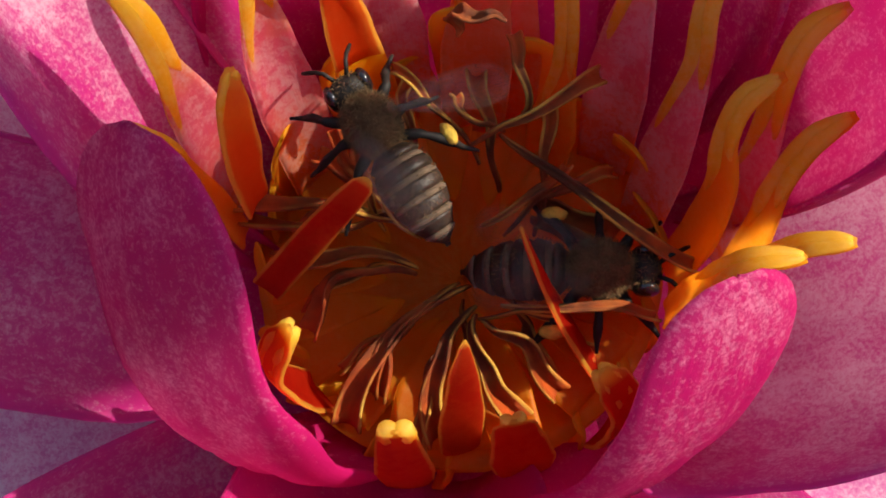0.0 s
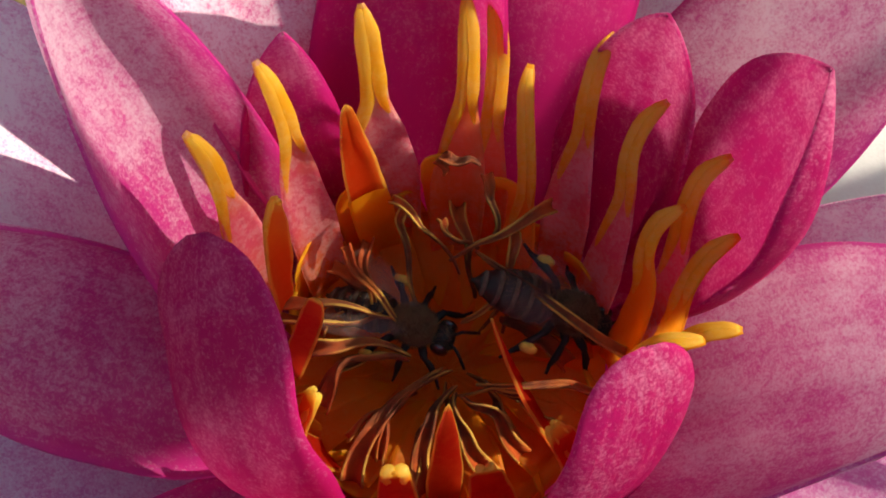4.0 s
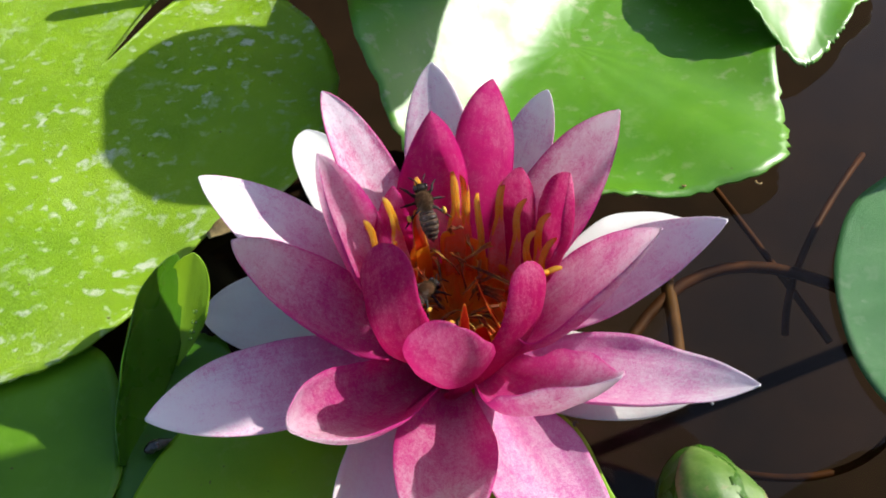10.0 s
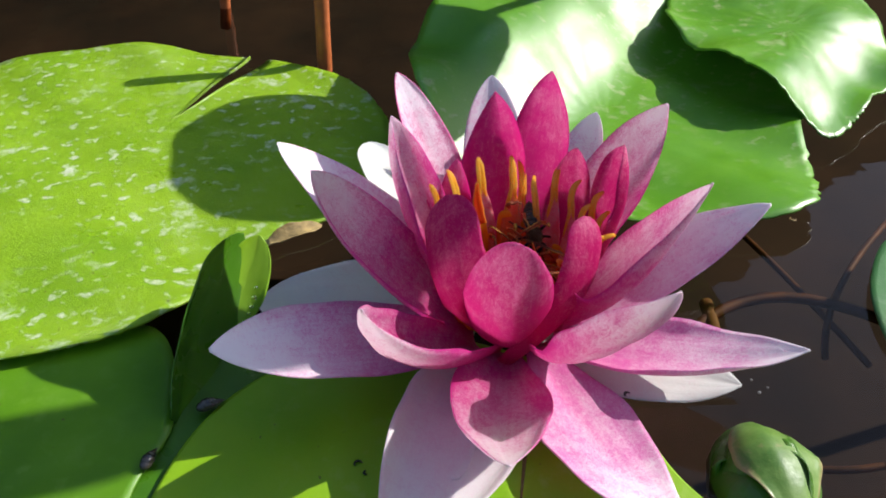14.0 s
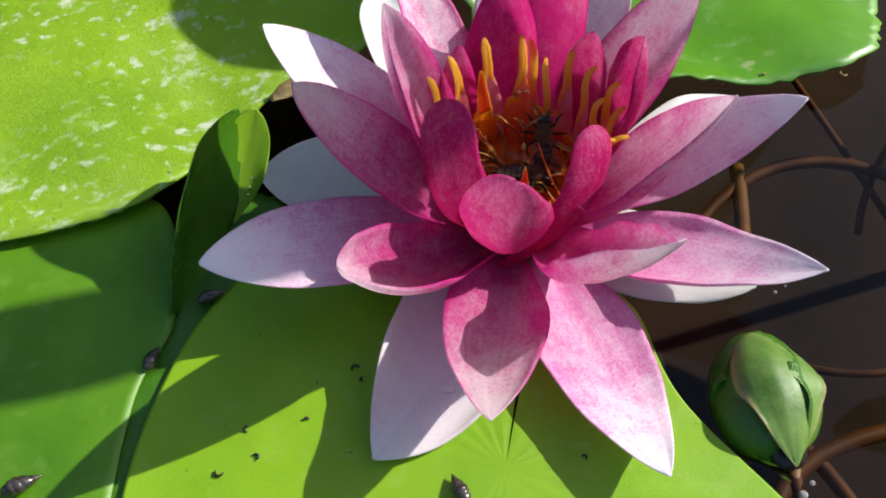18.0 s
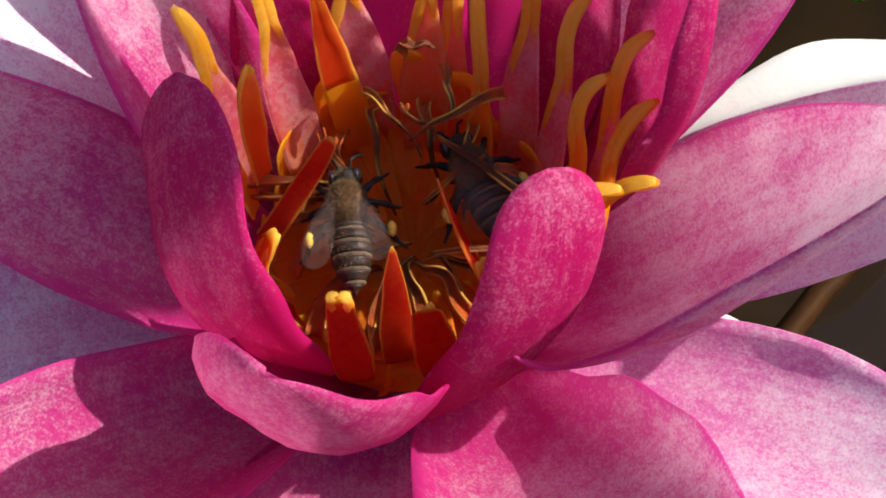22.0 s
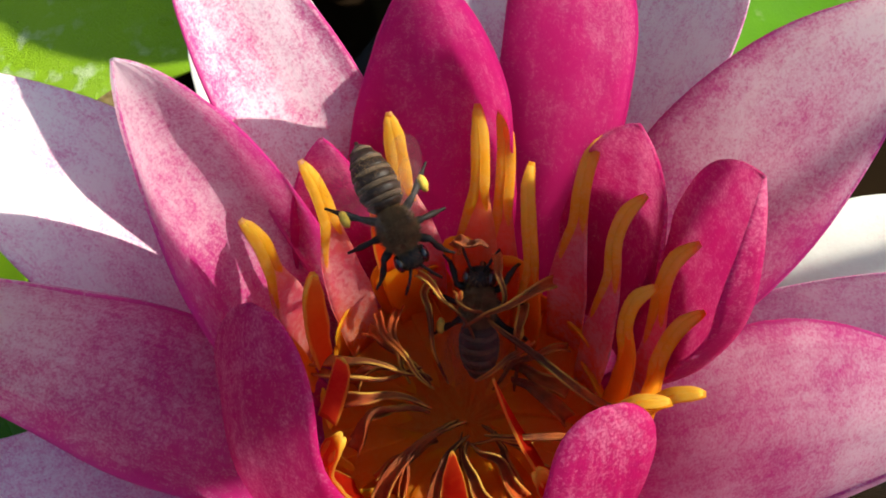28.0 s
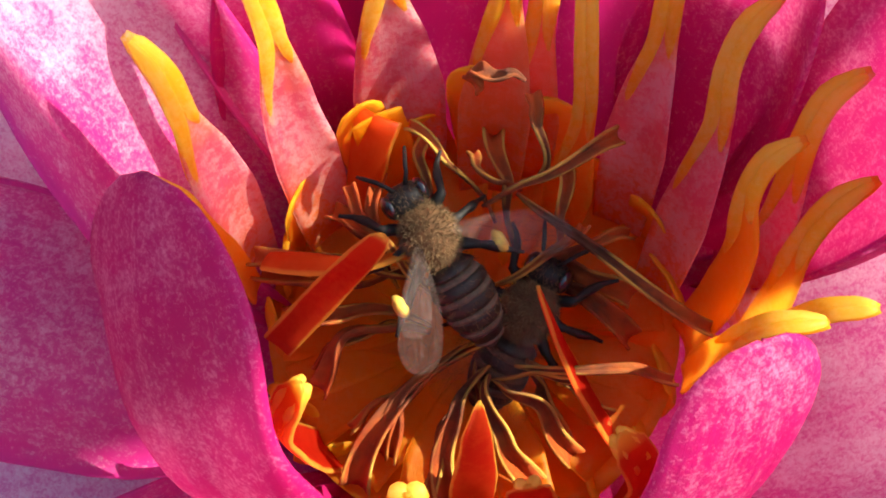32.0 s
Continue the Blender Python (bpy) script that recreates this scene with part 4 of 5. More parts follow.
DRY = n.set(Base_Color=n.mix(n.math("MULTIPLY", rimc_, n.ramp(n.noise(160, 2, 0.5, ob_), [(0.42, (0, 0, 0)), (0.6, (1, 1, 1))])), dry_, (0.62, 0.36, 0.06)), Roughness=0.6, Specular_IOR_Level=0.25)
n.bump(n.noise(700, 3, 0.6, n.stretch(uv_, (3, 1, 1))), 0.6, 0.0003)


def filament(points, width=0.12, turns=0.6, seed=0):
    """A withered stamen: a narrow twisted ribbon with dry yellow edges."""
    rng = np.random.RandomState(seed)
    rows, cols = 22, 5
    s = np.linspace(0, 1, rows)
    rib = bezier(points, s)
    rib += 0.02 * np.stack([np.sin(s * 11 + rng.rand() * 6), np.sin(s * 9 + rng.rand() * 6), np.sin(s * 13 + rng.rand() * 6)], -1)
    tan = unit(np.gradient(rib, axis=0))
    ref = unit(np.cross(tan, np.array([0.05, 0.02, 1.0])))
    nor = np.cross(ref, tan)
    a = (rng.rand() - 0.5) * 1.2 + turns * s * 3
    side = ref * np.cos(a)[:, None] + nor * np.sin(a)[:, None]
    up = np.cross(side, tan)
    half = width * 0.42 * np.interp(s, [0, 0.3, 0.7, 0.93, 1], [1.3, 0.95, 0.6, 0.42, 0.15])
    u = np.linspace(-1, 1, cols)
    g = rib[:, None] + side[:, None] * (half[:, None] * u)[..., None] + up[:, None] * (half[:, None] * 0.9 * u * u)[..., None]
    v, f, uv = shell(g, 0.022, grid_normals(g))
    part("withered_stamen", mesh_of("withered_stamen", v, f, uv), DRY, lily, "dry brown withered stamen")


# round the hollow, drooping to its middle
filament([(-1.04, -1.41, 2.45), (-0.70, -0.88, 2.75), (-0.21, -0.48, 2.60)], 0.20, 0.3, 0)
filament([(-0.44, -1.50, 2.40), (-0.38, -1.03, 2.70), (-0.16, -0.63, 2.60)], 0.17, 0.4, 1)
filament([(0.14, -1.40, 2.45), (-0.07, -1.03, 2.70), (-0.16, -0.69, 2.60)], 0.18, 0.5, 2)
filament([(0.42, -1.19, 2.50), (0.16, -0.89, 2.80), (-0.13, -0.74, 2.65)], 0.15, 0.6, 3)
filament([(-1.83, 0.07, 2.80), (-1.26, -0.00, 2.95), (-0.72, -0.02, 2.75)], 0.16, 0.3, 4)
filament([(-1.83, -0.02, 2.70), (-1.27, -0.13, 2.85), (-0.67, 0.06, 2.70)], 0.13, 0.4, 5)
filament([(-1.56, -0.30, 2.60), (-1.06, -0.32, 2.85), (-0.56, -0.31, 2.60)], 0.16, 0.5, 6)
filament([(-1.33, -0.77, 2.50), (-1.02, -0.45, 2.80), (-0.56, -0.40, 2.60)], 0.17, 0.6, 7)
filament([(-0.88, -1.19, 2.45), (-0.69, -0.85, 2.80), (-0.26, -0.46, 2.60)], 0.12, 0.3, 8)
filament([(1.34, -0.41, 2.80), (0.77, -0.10, 3.10), (0.05, 0.50, 3.10)], 0.12, 0.4, 9)
filament([(0.72, 0.82, 3.30), (0.28, 0.53, 3.45), (-0.20, 0.35, 3.20)], 0.12, 0.5, 10)
filament([(-0.29, 0.67, 3.30), (-0.17, 0.48, 3.40), (0.07, 0.48, 3.15)], 0.08, 0.6, 11)
filament([(0.11, 1.04, 3.50), (0.19, 0.69, 3.45), (0.21, 0.52, 3.25)], 0.09, 0.3, 12)
filament([(0.48, -0.69, 2.60), (0.32, -0.71, 2.80), (-0.13, -0.71, 2.70)], 0.08, 0.4, 13)
filament([(1.09, -0.71, 2.70), (0.62, -0.69, 2.90), (0.01, -0.66, 2.75)], 0.09, 0.5, 14)
filament([(-0.70, 0.92, 3.20), (-0.42, 0.65, 3.20), (-0.11, 0.35, 2.90)], 0.08, 0.6, 15)
filament([(-1.14, 0.54, 3.10), (-0.90, 0.15, 3.00), (-0.55, -0.10, 2.60)], 0.09, 0.3, 16)
filament([(0.48, 0.26, 3.00), (0.24, 0.06, 3.00), (-0.12, -0.02, 2.60)], 0.08, 0.4, 17)
filament([(-0.55, -1.62, 2.40), (-0.47, -1.17, 2.60), (-0.32, -0.79, 2.50)], 0.10, 0.5, 18)
rng = np.random.RandomState(31)
for k in range(15):
    w = 2 * math.pi * (k + 0.9 * rng.rand()) / 15
    w1, r0, r1 = w + 1.5 * (rng.rand() - 0.5), 1.3 - 0.2 * rng.rand(), 0.25 + 0.4 * rng.rand()
    z0 = 2.4 + 0.45 * max(0.0, math.sin(w))
    filament([(RING[0] + r0 * math.cos(w), RING[1] + r0 * math.sin(w), z0), (RING[0] + 0.8 * math.cos((w + w1) / 2), RING[1] + 0.8 * math.sin((w + w1) / 2), z0 + 0.05 + 0.3 * rng.rand()),
              (RING[0] + r1 * math.cos(w1), RING[1] + r1 * math.sin(w1), 2.2 + 0.35 * rng.rand())], 0.08 + 0.09 * rng.rand(), 0.3 + 0.6 * rng.rand(), 60 + k)
filament([(-0.26, 0.98, 3.75), (-0.12, 0.97, 3.87), (0.1, 0.92, 3.88)], 0.14, 0.2, 47)


# ---- around the flower ----
BUBBLE = Nodes("air_bubble").set(Base_Color=(0.75, 0.75, 0.72), Roughness=0.05, Transmission_Weight=0.7, IOR=1.2)
GAP_SHADE = plain("sepal_gap_shade", (0.02, 0.016, 0.012), 0.3, spread=0.5, scale=400)


def flower_bud():
    bud = thing("water_lily_bud", (4.75, -4.8, -0.32), "round green water lily bud half under water with loosened sepals", "bud", "")
    v, f, uv = ball((0, 0, 0.1), (1.7, 1.12, 0.95), 18, 28, Euler((0, radians(-8), radians(-102))).to_matrix(), 0.03, 3)
    part("bud_body", mesh_of("bud_body", v, f, uv), LEAF_WET, bud, "dark wet green bud body")
    for w, wide, end, lift, mat, lab in ((0.25, 2.0, -1.9, 0.12, SEPAL_EDGED, "green sepal with a dry tan margin"), (1.25, 1.9, -1.5, 0.04, SEPAL_GREEN, "glossy green sepal"), (-0.95, 1.5, -1.2, 0.02, LEAF_WET, "dark wet green sepal"), (-1.6, 1.4, -0.4, 0.06, LEAF_WET, "dark wet green sepal")):
        base, tip = (0.25, 1.5, 0.25), (0.25 + 0.25 * w, end, 0.5 + 0.05 * w)
        face = (math.sin(w), 0.0, math.cos(w))
        mid = ((1.1 + lift) * math.sin(w) + 0.05, 0.0, 0.2 + (1.0 + lift) * math.cos(w))
        v, f, uv = petal_mesh(base, tip, wide, mid=mid, cup=-0.5, peak=0.5, point=0.8, facing=face, thick=0.07, seed=5 + int(w * 10), ruffle=0.06)
        part("sepal", mesh_of("sepal", v, f, uv), mat, bud, lab)
    v, f, uv = petal_mesh((-0.2, -0.6, 0.35), (0.35, -2.2, 0.25), 0.8, 0.1, 0.3, 0.45, 0.8, facing=(0, -0.2, 1), thick=0.07, seed=33)
    part("sepal", mesh_of("sepal", v, f, uv), LEAF_CLEAN, bud, "small bright green torn sepal")
    v, f, uv = tube([(0.3, -1.7, 0.3), (0.35, -2.3, 0.1), (0.2, -2.9, -0.5)], [0.16, 0.13, 0.12], 10)
    part("stalk", mesh_of("stalk", v, f, uv), STALK, bud, "brown bud stalk")
    # dark lump for the shade in the gap between the sepal tips, and a loose scrap beside it
    v, f, uv = ball((0.2, -1.45, 0.42), (0.42, 0.5, 0.2), 8, 12, None, 0.25, 6)
    part("opening", mesh_of("opening", v, f, uv), GAP_SHADE, bud, "dark lump standing for the shaded opening between the sepals")
    v, f, uv = petal_mesh((-0.55, -1.0, 0.42), (0.1, -1.85, 0.45), 0.5, 0.1, 0.35, 0.5, 0.7, facing=(-0.3, -0.2, 1), thick=0.06, seed=34)
    part("sepal", mesh_of("sepal", v, f, uv), LEAF_CLEAN, bud, "small bright green torn sepal")
    for x, y, r in ((0.35, -2.45, 0.10), (0.6, -2.2, 0.06)):
        v, f, uv = ball((x, y, 0.34), (r, r, r * 0.8), 10, 14)
        part("air_bubble", mesh_of("air_bubble", v, f, uv), BUBBLE, bud, "silvery air bubble")


flower_bud()


def young_leaf():
    """A rolled young leaf standing out of the water beside the pads."""
    ob = thing("young_leaf", (-7.8, 0.4, 0.0), "young rolled lily leaf standing out of the water", "leaf")
    v, f, uv = petal_mesh((-0.75, -2.4, 0.02), (0.75, 2.1, 2.4), 2.1, 0.3, 0.3, 0.55, 0.5, facing=(1.0, -0.35, 0.3), thick=0.06, seed=21)
    part("blade", mesh_of("blade", v, f, uv), LEAF_WET, ob, "dark folded leaf half")
    v, f, uv = petal_mesh((0.15, 0.3, 0.25), (1.15, 2.2, 2.25), 1.25, 0.1, 0.4, 0.5, 0.4, facing=(0.3, -1.0, 0.7), thick=0.06, seed=22)
    part("blade", mesh_of("blade", v, f, uv), LEAF_CLEAN, ob, "light folded leaf half")


young_leaf()

SHELL = plain("snail_shell", (0.05, 0.04, 0.03), 0.25, spread=0.6, scale=500, spec=0.6, coat=0.4)


def snail(x, y, z, turn, size=1.0):
    """A small pond snail: a coiled tapering shell with a drawn-in body."""
    ob = thing("pond_snail", (x, y, z), "small dark pond snail with a glossy pointed shell", "snail", "pond snails")
    ob.rotation_euler = (0, 0, radians(turn))
    rows, sides = 30, 16
    v, uv, f = [], [], []
    for i in range(rows):
        s = i / (rows - 1)
        r = size * 0.2 * (math.sin(math.pi * min(1.0, 0.12 + s * 0.9) ** 0.75) ** 0.9) * (1 - 0.35 * s) + 0.004
        for k in range(sides):
            w = 2 * math.pi * k / sides
            g = 1 - 0.1 * (0.5 + 0.5 * math.cos((s ** 0.7) * 26 - w)) ** 4
            v.append(((-0.22 + 0.66 * s) * size, r * g * math.cos(w), 0.17 * size + r * g * math.sin(w) * 0.9 - 0.05 * s * size))
            uv.append((k / sides, s))
    for i in range(rows - 1):
        for k in range(sides):
            l = (k + 1) % sides
            f.append((i * sides + k, i * sides + l, (i + 1) * sides + l, (i + 1) * sides + k))
    f += [tuple(range(sides))[::-1], tuple((rows - 1) * sides + k for k in range(sides))]
    part("shell", mesh_of("shell", v, f, uv), SHELL, ob)
    v, f, uv = ball((-0.14 * size, 0, 0.12 * size), (0.24 * size, 0.17 * size, 0.15 * size), 8, 12)
    part("body", mesh_of("body", v, f, uv), SHELL, ob, "dark soft snail body")


for x, y, turn, size in ((-11.3, -6.36, 25, 1.1), (-1.92, -6.91, 115, 0.95), (-2.18, -8.34, 95, 1.05), (-7.76, -1.67, 20, 0.9), (-8.94, -3.34, 70, 0.85)):
    snail(x, y, 0.16, turn, size)



def stalk(name, points, radius, material, label):
    v, f, uv = tube(bezier(points, np.linspace(0, 1, 16)), [radius] * 16, 10)
    return tagged(part(name, mesh_of(name, v, f, uv), material), label, "stalk", "sunken stalks")


stalk("stalk", [(5.91, 2.64, -1.0), (5.74, 1.16, -1.0), (5.45, -0.55, -1.0)], 0.20, plain("tan_stalk", (0.22, 0.13, 0.04), 0.6, spread=0.4, scale=120), "tan lily stalk under the water")
stalk("stalk", [(3.5, -0.6, -1.4), (7.9, 2.6, -0.9), (13.0, -1.0, -1.3)], 0.17, STALK, "brown lily stalk under the water")
stalk("stalk", [(7.9, 8.5, -1.5), (8.8, 4.4, -1.3), (9.9, 0.2, -1.6)], 0.1, STALK, "thin brown stalk under the water")
stalk("stalk", [(8.8, 0.6, -1.6), (10.2, 3.2, -1.2), (13.5, 7.0, -1.5)], 0.1, STALK, "thin brown stalk under the water")
stalk("stalk", [(6.0, -3.4, -1.3), (9.3, -3.6, -1.0), (12.0, -0.6, -1.2)], 0.10, STALK, "brown lily stalk under the water")
stalk("stalk", [(4.4, -8.2, -1.0), (6.2, -5.9, -0.8), (11.0, -5.4, -1.0)], 0.2, STALK, "brown lily stalk under the water")
stalk("stalk", [(5.4, -5.4, -1.0), (6.4, -7.2, -0.9), (7.4, -10.5, -1.2)], 0.17, STALK, "brown lily stalk under the water")
stalk("stalk", [(-5.4, 17.6, -1.0), (-5.3, 17.8, 2.5), (-5.2, 18.6, 6.0)], 0.3, STALK_RED, "orange flower stalk rising from the water")
stalk("stalk", [(9.5, 20.5, -1.0), (8.8, 19.0, 6.0), (6.95, 14.11, 9.95)], 0.25, STALK_RED, "long stalk added under the unseen raised lily pad")
stalk("stalk", [(-10.2, 25.0, -1.0), (-10.0, 24.8, 2.5), (-10.4, 24.6, 6.0)], 0.25, STALK_RED, "orange flower stalk rising from the water")

FLECK = plain("dark_fleck", (0.02, 0.016, 0.01), 0.5, spread=0.4, scale=900)


def fleck(x, y, z, turn, size, material=FLECK, label="tiny dark curled scrap lying on a leaf"):
    """A tiny curled dark scrap lying on a leaf."""
    w = np.linspace(0, 3.6, 9) + turn
    line = np.stack([x + size * np.cos(w), y + size * np.sin(w), z + 0 * w], -1)
    v, f, uv = tube(line, [0.012 + 0.02 * math.sin(3.1 * q / 8 + 0.02) for q in range(9)], 6)
    tagged(part("leaf_debris", mesh_of("leaf_debris", v, f, uv), material), label, "debris", "scraps on the leaves")


fleck(-5.25, -5.07, 0.19, 0.0, 0.05)
fleck(-6.55, -5.23, 0.19, 1.3, 0.07)
fleck(-7.06, -6.22, 0.19, 2.6, 0.09)
fleck(-7.07, -7.07, 0.19, 3.9, 0.05)
fleck(-6.31, -5.91, 0.19, 5.2, 0.07)
fleck(-4.20, -3.83, 0.19, 6.5, 0.09)
fleck(-4.03, -4.11, 0.19, 7.8, 0.05)
fleck(2.77, -7.59, 0.19, 9.1, 0.07)
fleck(2.03, -7.50, 0.19, 10.4, 0.09)
fleck(0.72, -6.27, 0.19, 11.7, 0.05)
fleck(2.16, -2.79, 0.80, 0.5, 0.07)

TAN_FLECK = plain("tan_fleck", (0.30, 0.20, 0.07), 0.6, spread=0.4, scale=900)
for k, (x, y) in enumerate((
    (8.35, 5.74),
    (8.52, 5.47),
    (9.25, 6.02),
    (8.25, 5.03),
    (8.44, 4.56),
    (8.85, 4.37),
    (9.46, 5.06),
    (5.53, 4.27),
    (7.66, 5.40),
    (6.74, 4.57),
)):
    fleck(x, y, 0.62, 1.7 * k, 0.05 + 0.02 * (k % 3), TAN_FLECK, "tiny tan scrap lying on a leaf")

scrap = thing("dry_leaf_scrap", (0, 0, 0), "dry tan scrap of leaf edge curled at the pad's rim", "leaf scrap")
v, f, uv = petal_mesh((-6.80, 4.85, 0.42), (-5.18, 5.40, 0.6), 0.55, -0.15, 0.5, 0.5, 0.6, facing=(0, -0.4, 1), thick=0.05, ruffle=0.08, seed=8)
part("blade", mesh_of("blade", v, f, uv), plain("dry_leaf", (0.34, 0.24, 0.09), 0.7, spread=0.5, scale=260, bump=0.0004), scrap)
for x, y, r in ((5.62, -1.74, 0.035), (5.66, -2.21, 0.045), (5.93, -2.05, 0.03)):
    v, f, uv = ball((x, y, r * 0.3), (r, r, r * 0.8), 10, 14)
    tagged(part("air_bubble", mesh_of("air_bubble", v, f, uv), BUBBLE), "clear air bubble on the water beside the sepal", "bubble", "bubbles on the water")


# ---- bees ----
RING_DARK = plain("bee_ring", (0.026, 0.015, 0.010), 0.5, spread=0.5, scale=900, spec=0.3, bump=0.0001)
BLACK = plain("bee_black", (0.015, 0.012, 0.010), 0.6, spread=0.4, scale=900, spec=0.25, bump=0.0001)
BAND = plain("bee_band", (0.095, 0.06, 0.036), 0.9, spread=0.4, scale=1500, bump=0.0001)
AMBER = plain("bee_amber", (0.10, 0.048, 0.02), 0.8, spread=0.4, scale=900, spec=0.15)
FUZZ = plain("bee_fuzz", (0.15, 0.095, 0.045), 0.9, spread=0.4, scale=900, spec=0.2)
EYE = plain("bee_eye", (0.012, 0.01, 0.01), 0.12, spread=0.2, scale=900, coat=0.5)
POLLEN = plain("pollen", (0.62, 0.40, 0.05), 0.85, spread=0.25, scale=1500, bump=0.0002)


def wing_material(name, cover):
    n = Nodes(name)
    uv = n.coords("UV")
    vo = n.add("TexVoronoi", Scale=4.0)
    vo.feature = "DISTANCE_TO_EDGE"
    n.link(n.stretch(uv, (1.2, 0.7, 1)), vo.inputs["Vector"])
    cell = n.ramp(vo.outputs["Distance"], [(0.010, (1, 1, 1)), (0.03, (0, 0, 0))])
    streak = n.ramp(n.noise(5, 3, 0.6, n.stretch(uv, (6, 0.8, 1))), [(0.48, (0, 0, 0)), (0.66, (1, 1, 1))])
    vein = n.math("MAXIMUM", cell, n.math("MULTIPLY", streak, 0.5))
    n.set(Base_Color=n.mix(cell, (0.40, 0.30, 0.26), (0.09, 0.05, 0.035)), Roughness=0.25, Specular_IOR_Level=0.2)
    clear = n.add("BsdfTransparent")
    m = n.add("MixShader")
    n.link(n.math("ADD", n.math("MULTIPLY", vein, cover), 0.25 * cover), m.inputs[0])
    n.link(clear.outputs[0], m.inputs[1])
    n.link(n.bsdf.outputs[0], m.inputs[2])
    n.link(m.outputs[0], n.out.inputs["Surface"])
    return n.mat


WING = wing_material("bee_wing", 0.09)
WING_CLEAR = wing_material("clear_bee_wing", 0.05)


def hairs(centre, radii, count, length, seed, lo=-1.0):
    rng = np.random.RandomState(seed)
    verts, faces, uvs = [], [], []
    while len(verts) < count * 4:
        d = unit(rng.randn(3))
        if d[2] < lo:
            continue
        p = np.array(centre) + d * radii
        t = unit(d + 0.5 * rng.randn(3) + np.array([-0.5, 0, 0.1]))
        a = unit(np.cross(t, rng.randn(3))) * 0.0026
        b = unit(np.cross(t, a)) * 0.0026
        n = len(verts)
        verts += [p + a, p - a * 0.5 + b, p - a * 0.5 - b, p + t * length * (0.6 + 0.6 * rng.rand())]
        uvs += [(0, 0)] * 4
        faces += [(n, n + 1, n + 3), (n + 1, n + 2, n + 3), (n + 2, n, n + 3)]
    return verts, faces, uvs


def bee_wing(root, tip, width, bend):
    v, f, uv = petal_mesh(root, tip, width, bulge=-bend, cup=0.05, peak=0.68, point=0.05, foot=0.12, facing=(0, 0, 1), rows=16, cols=7, thick=0.006, ruffle=0.01)
    return v, f, uv


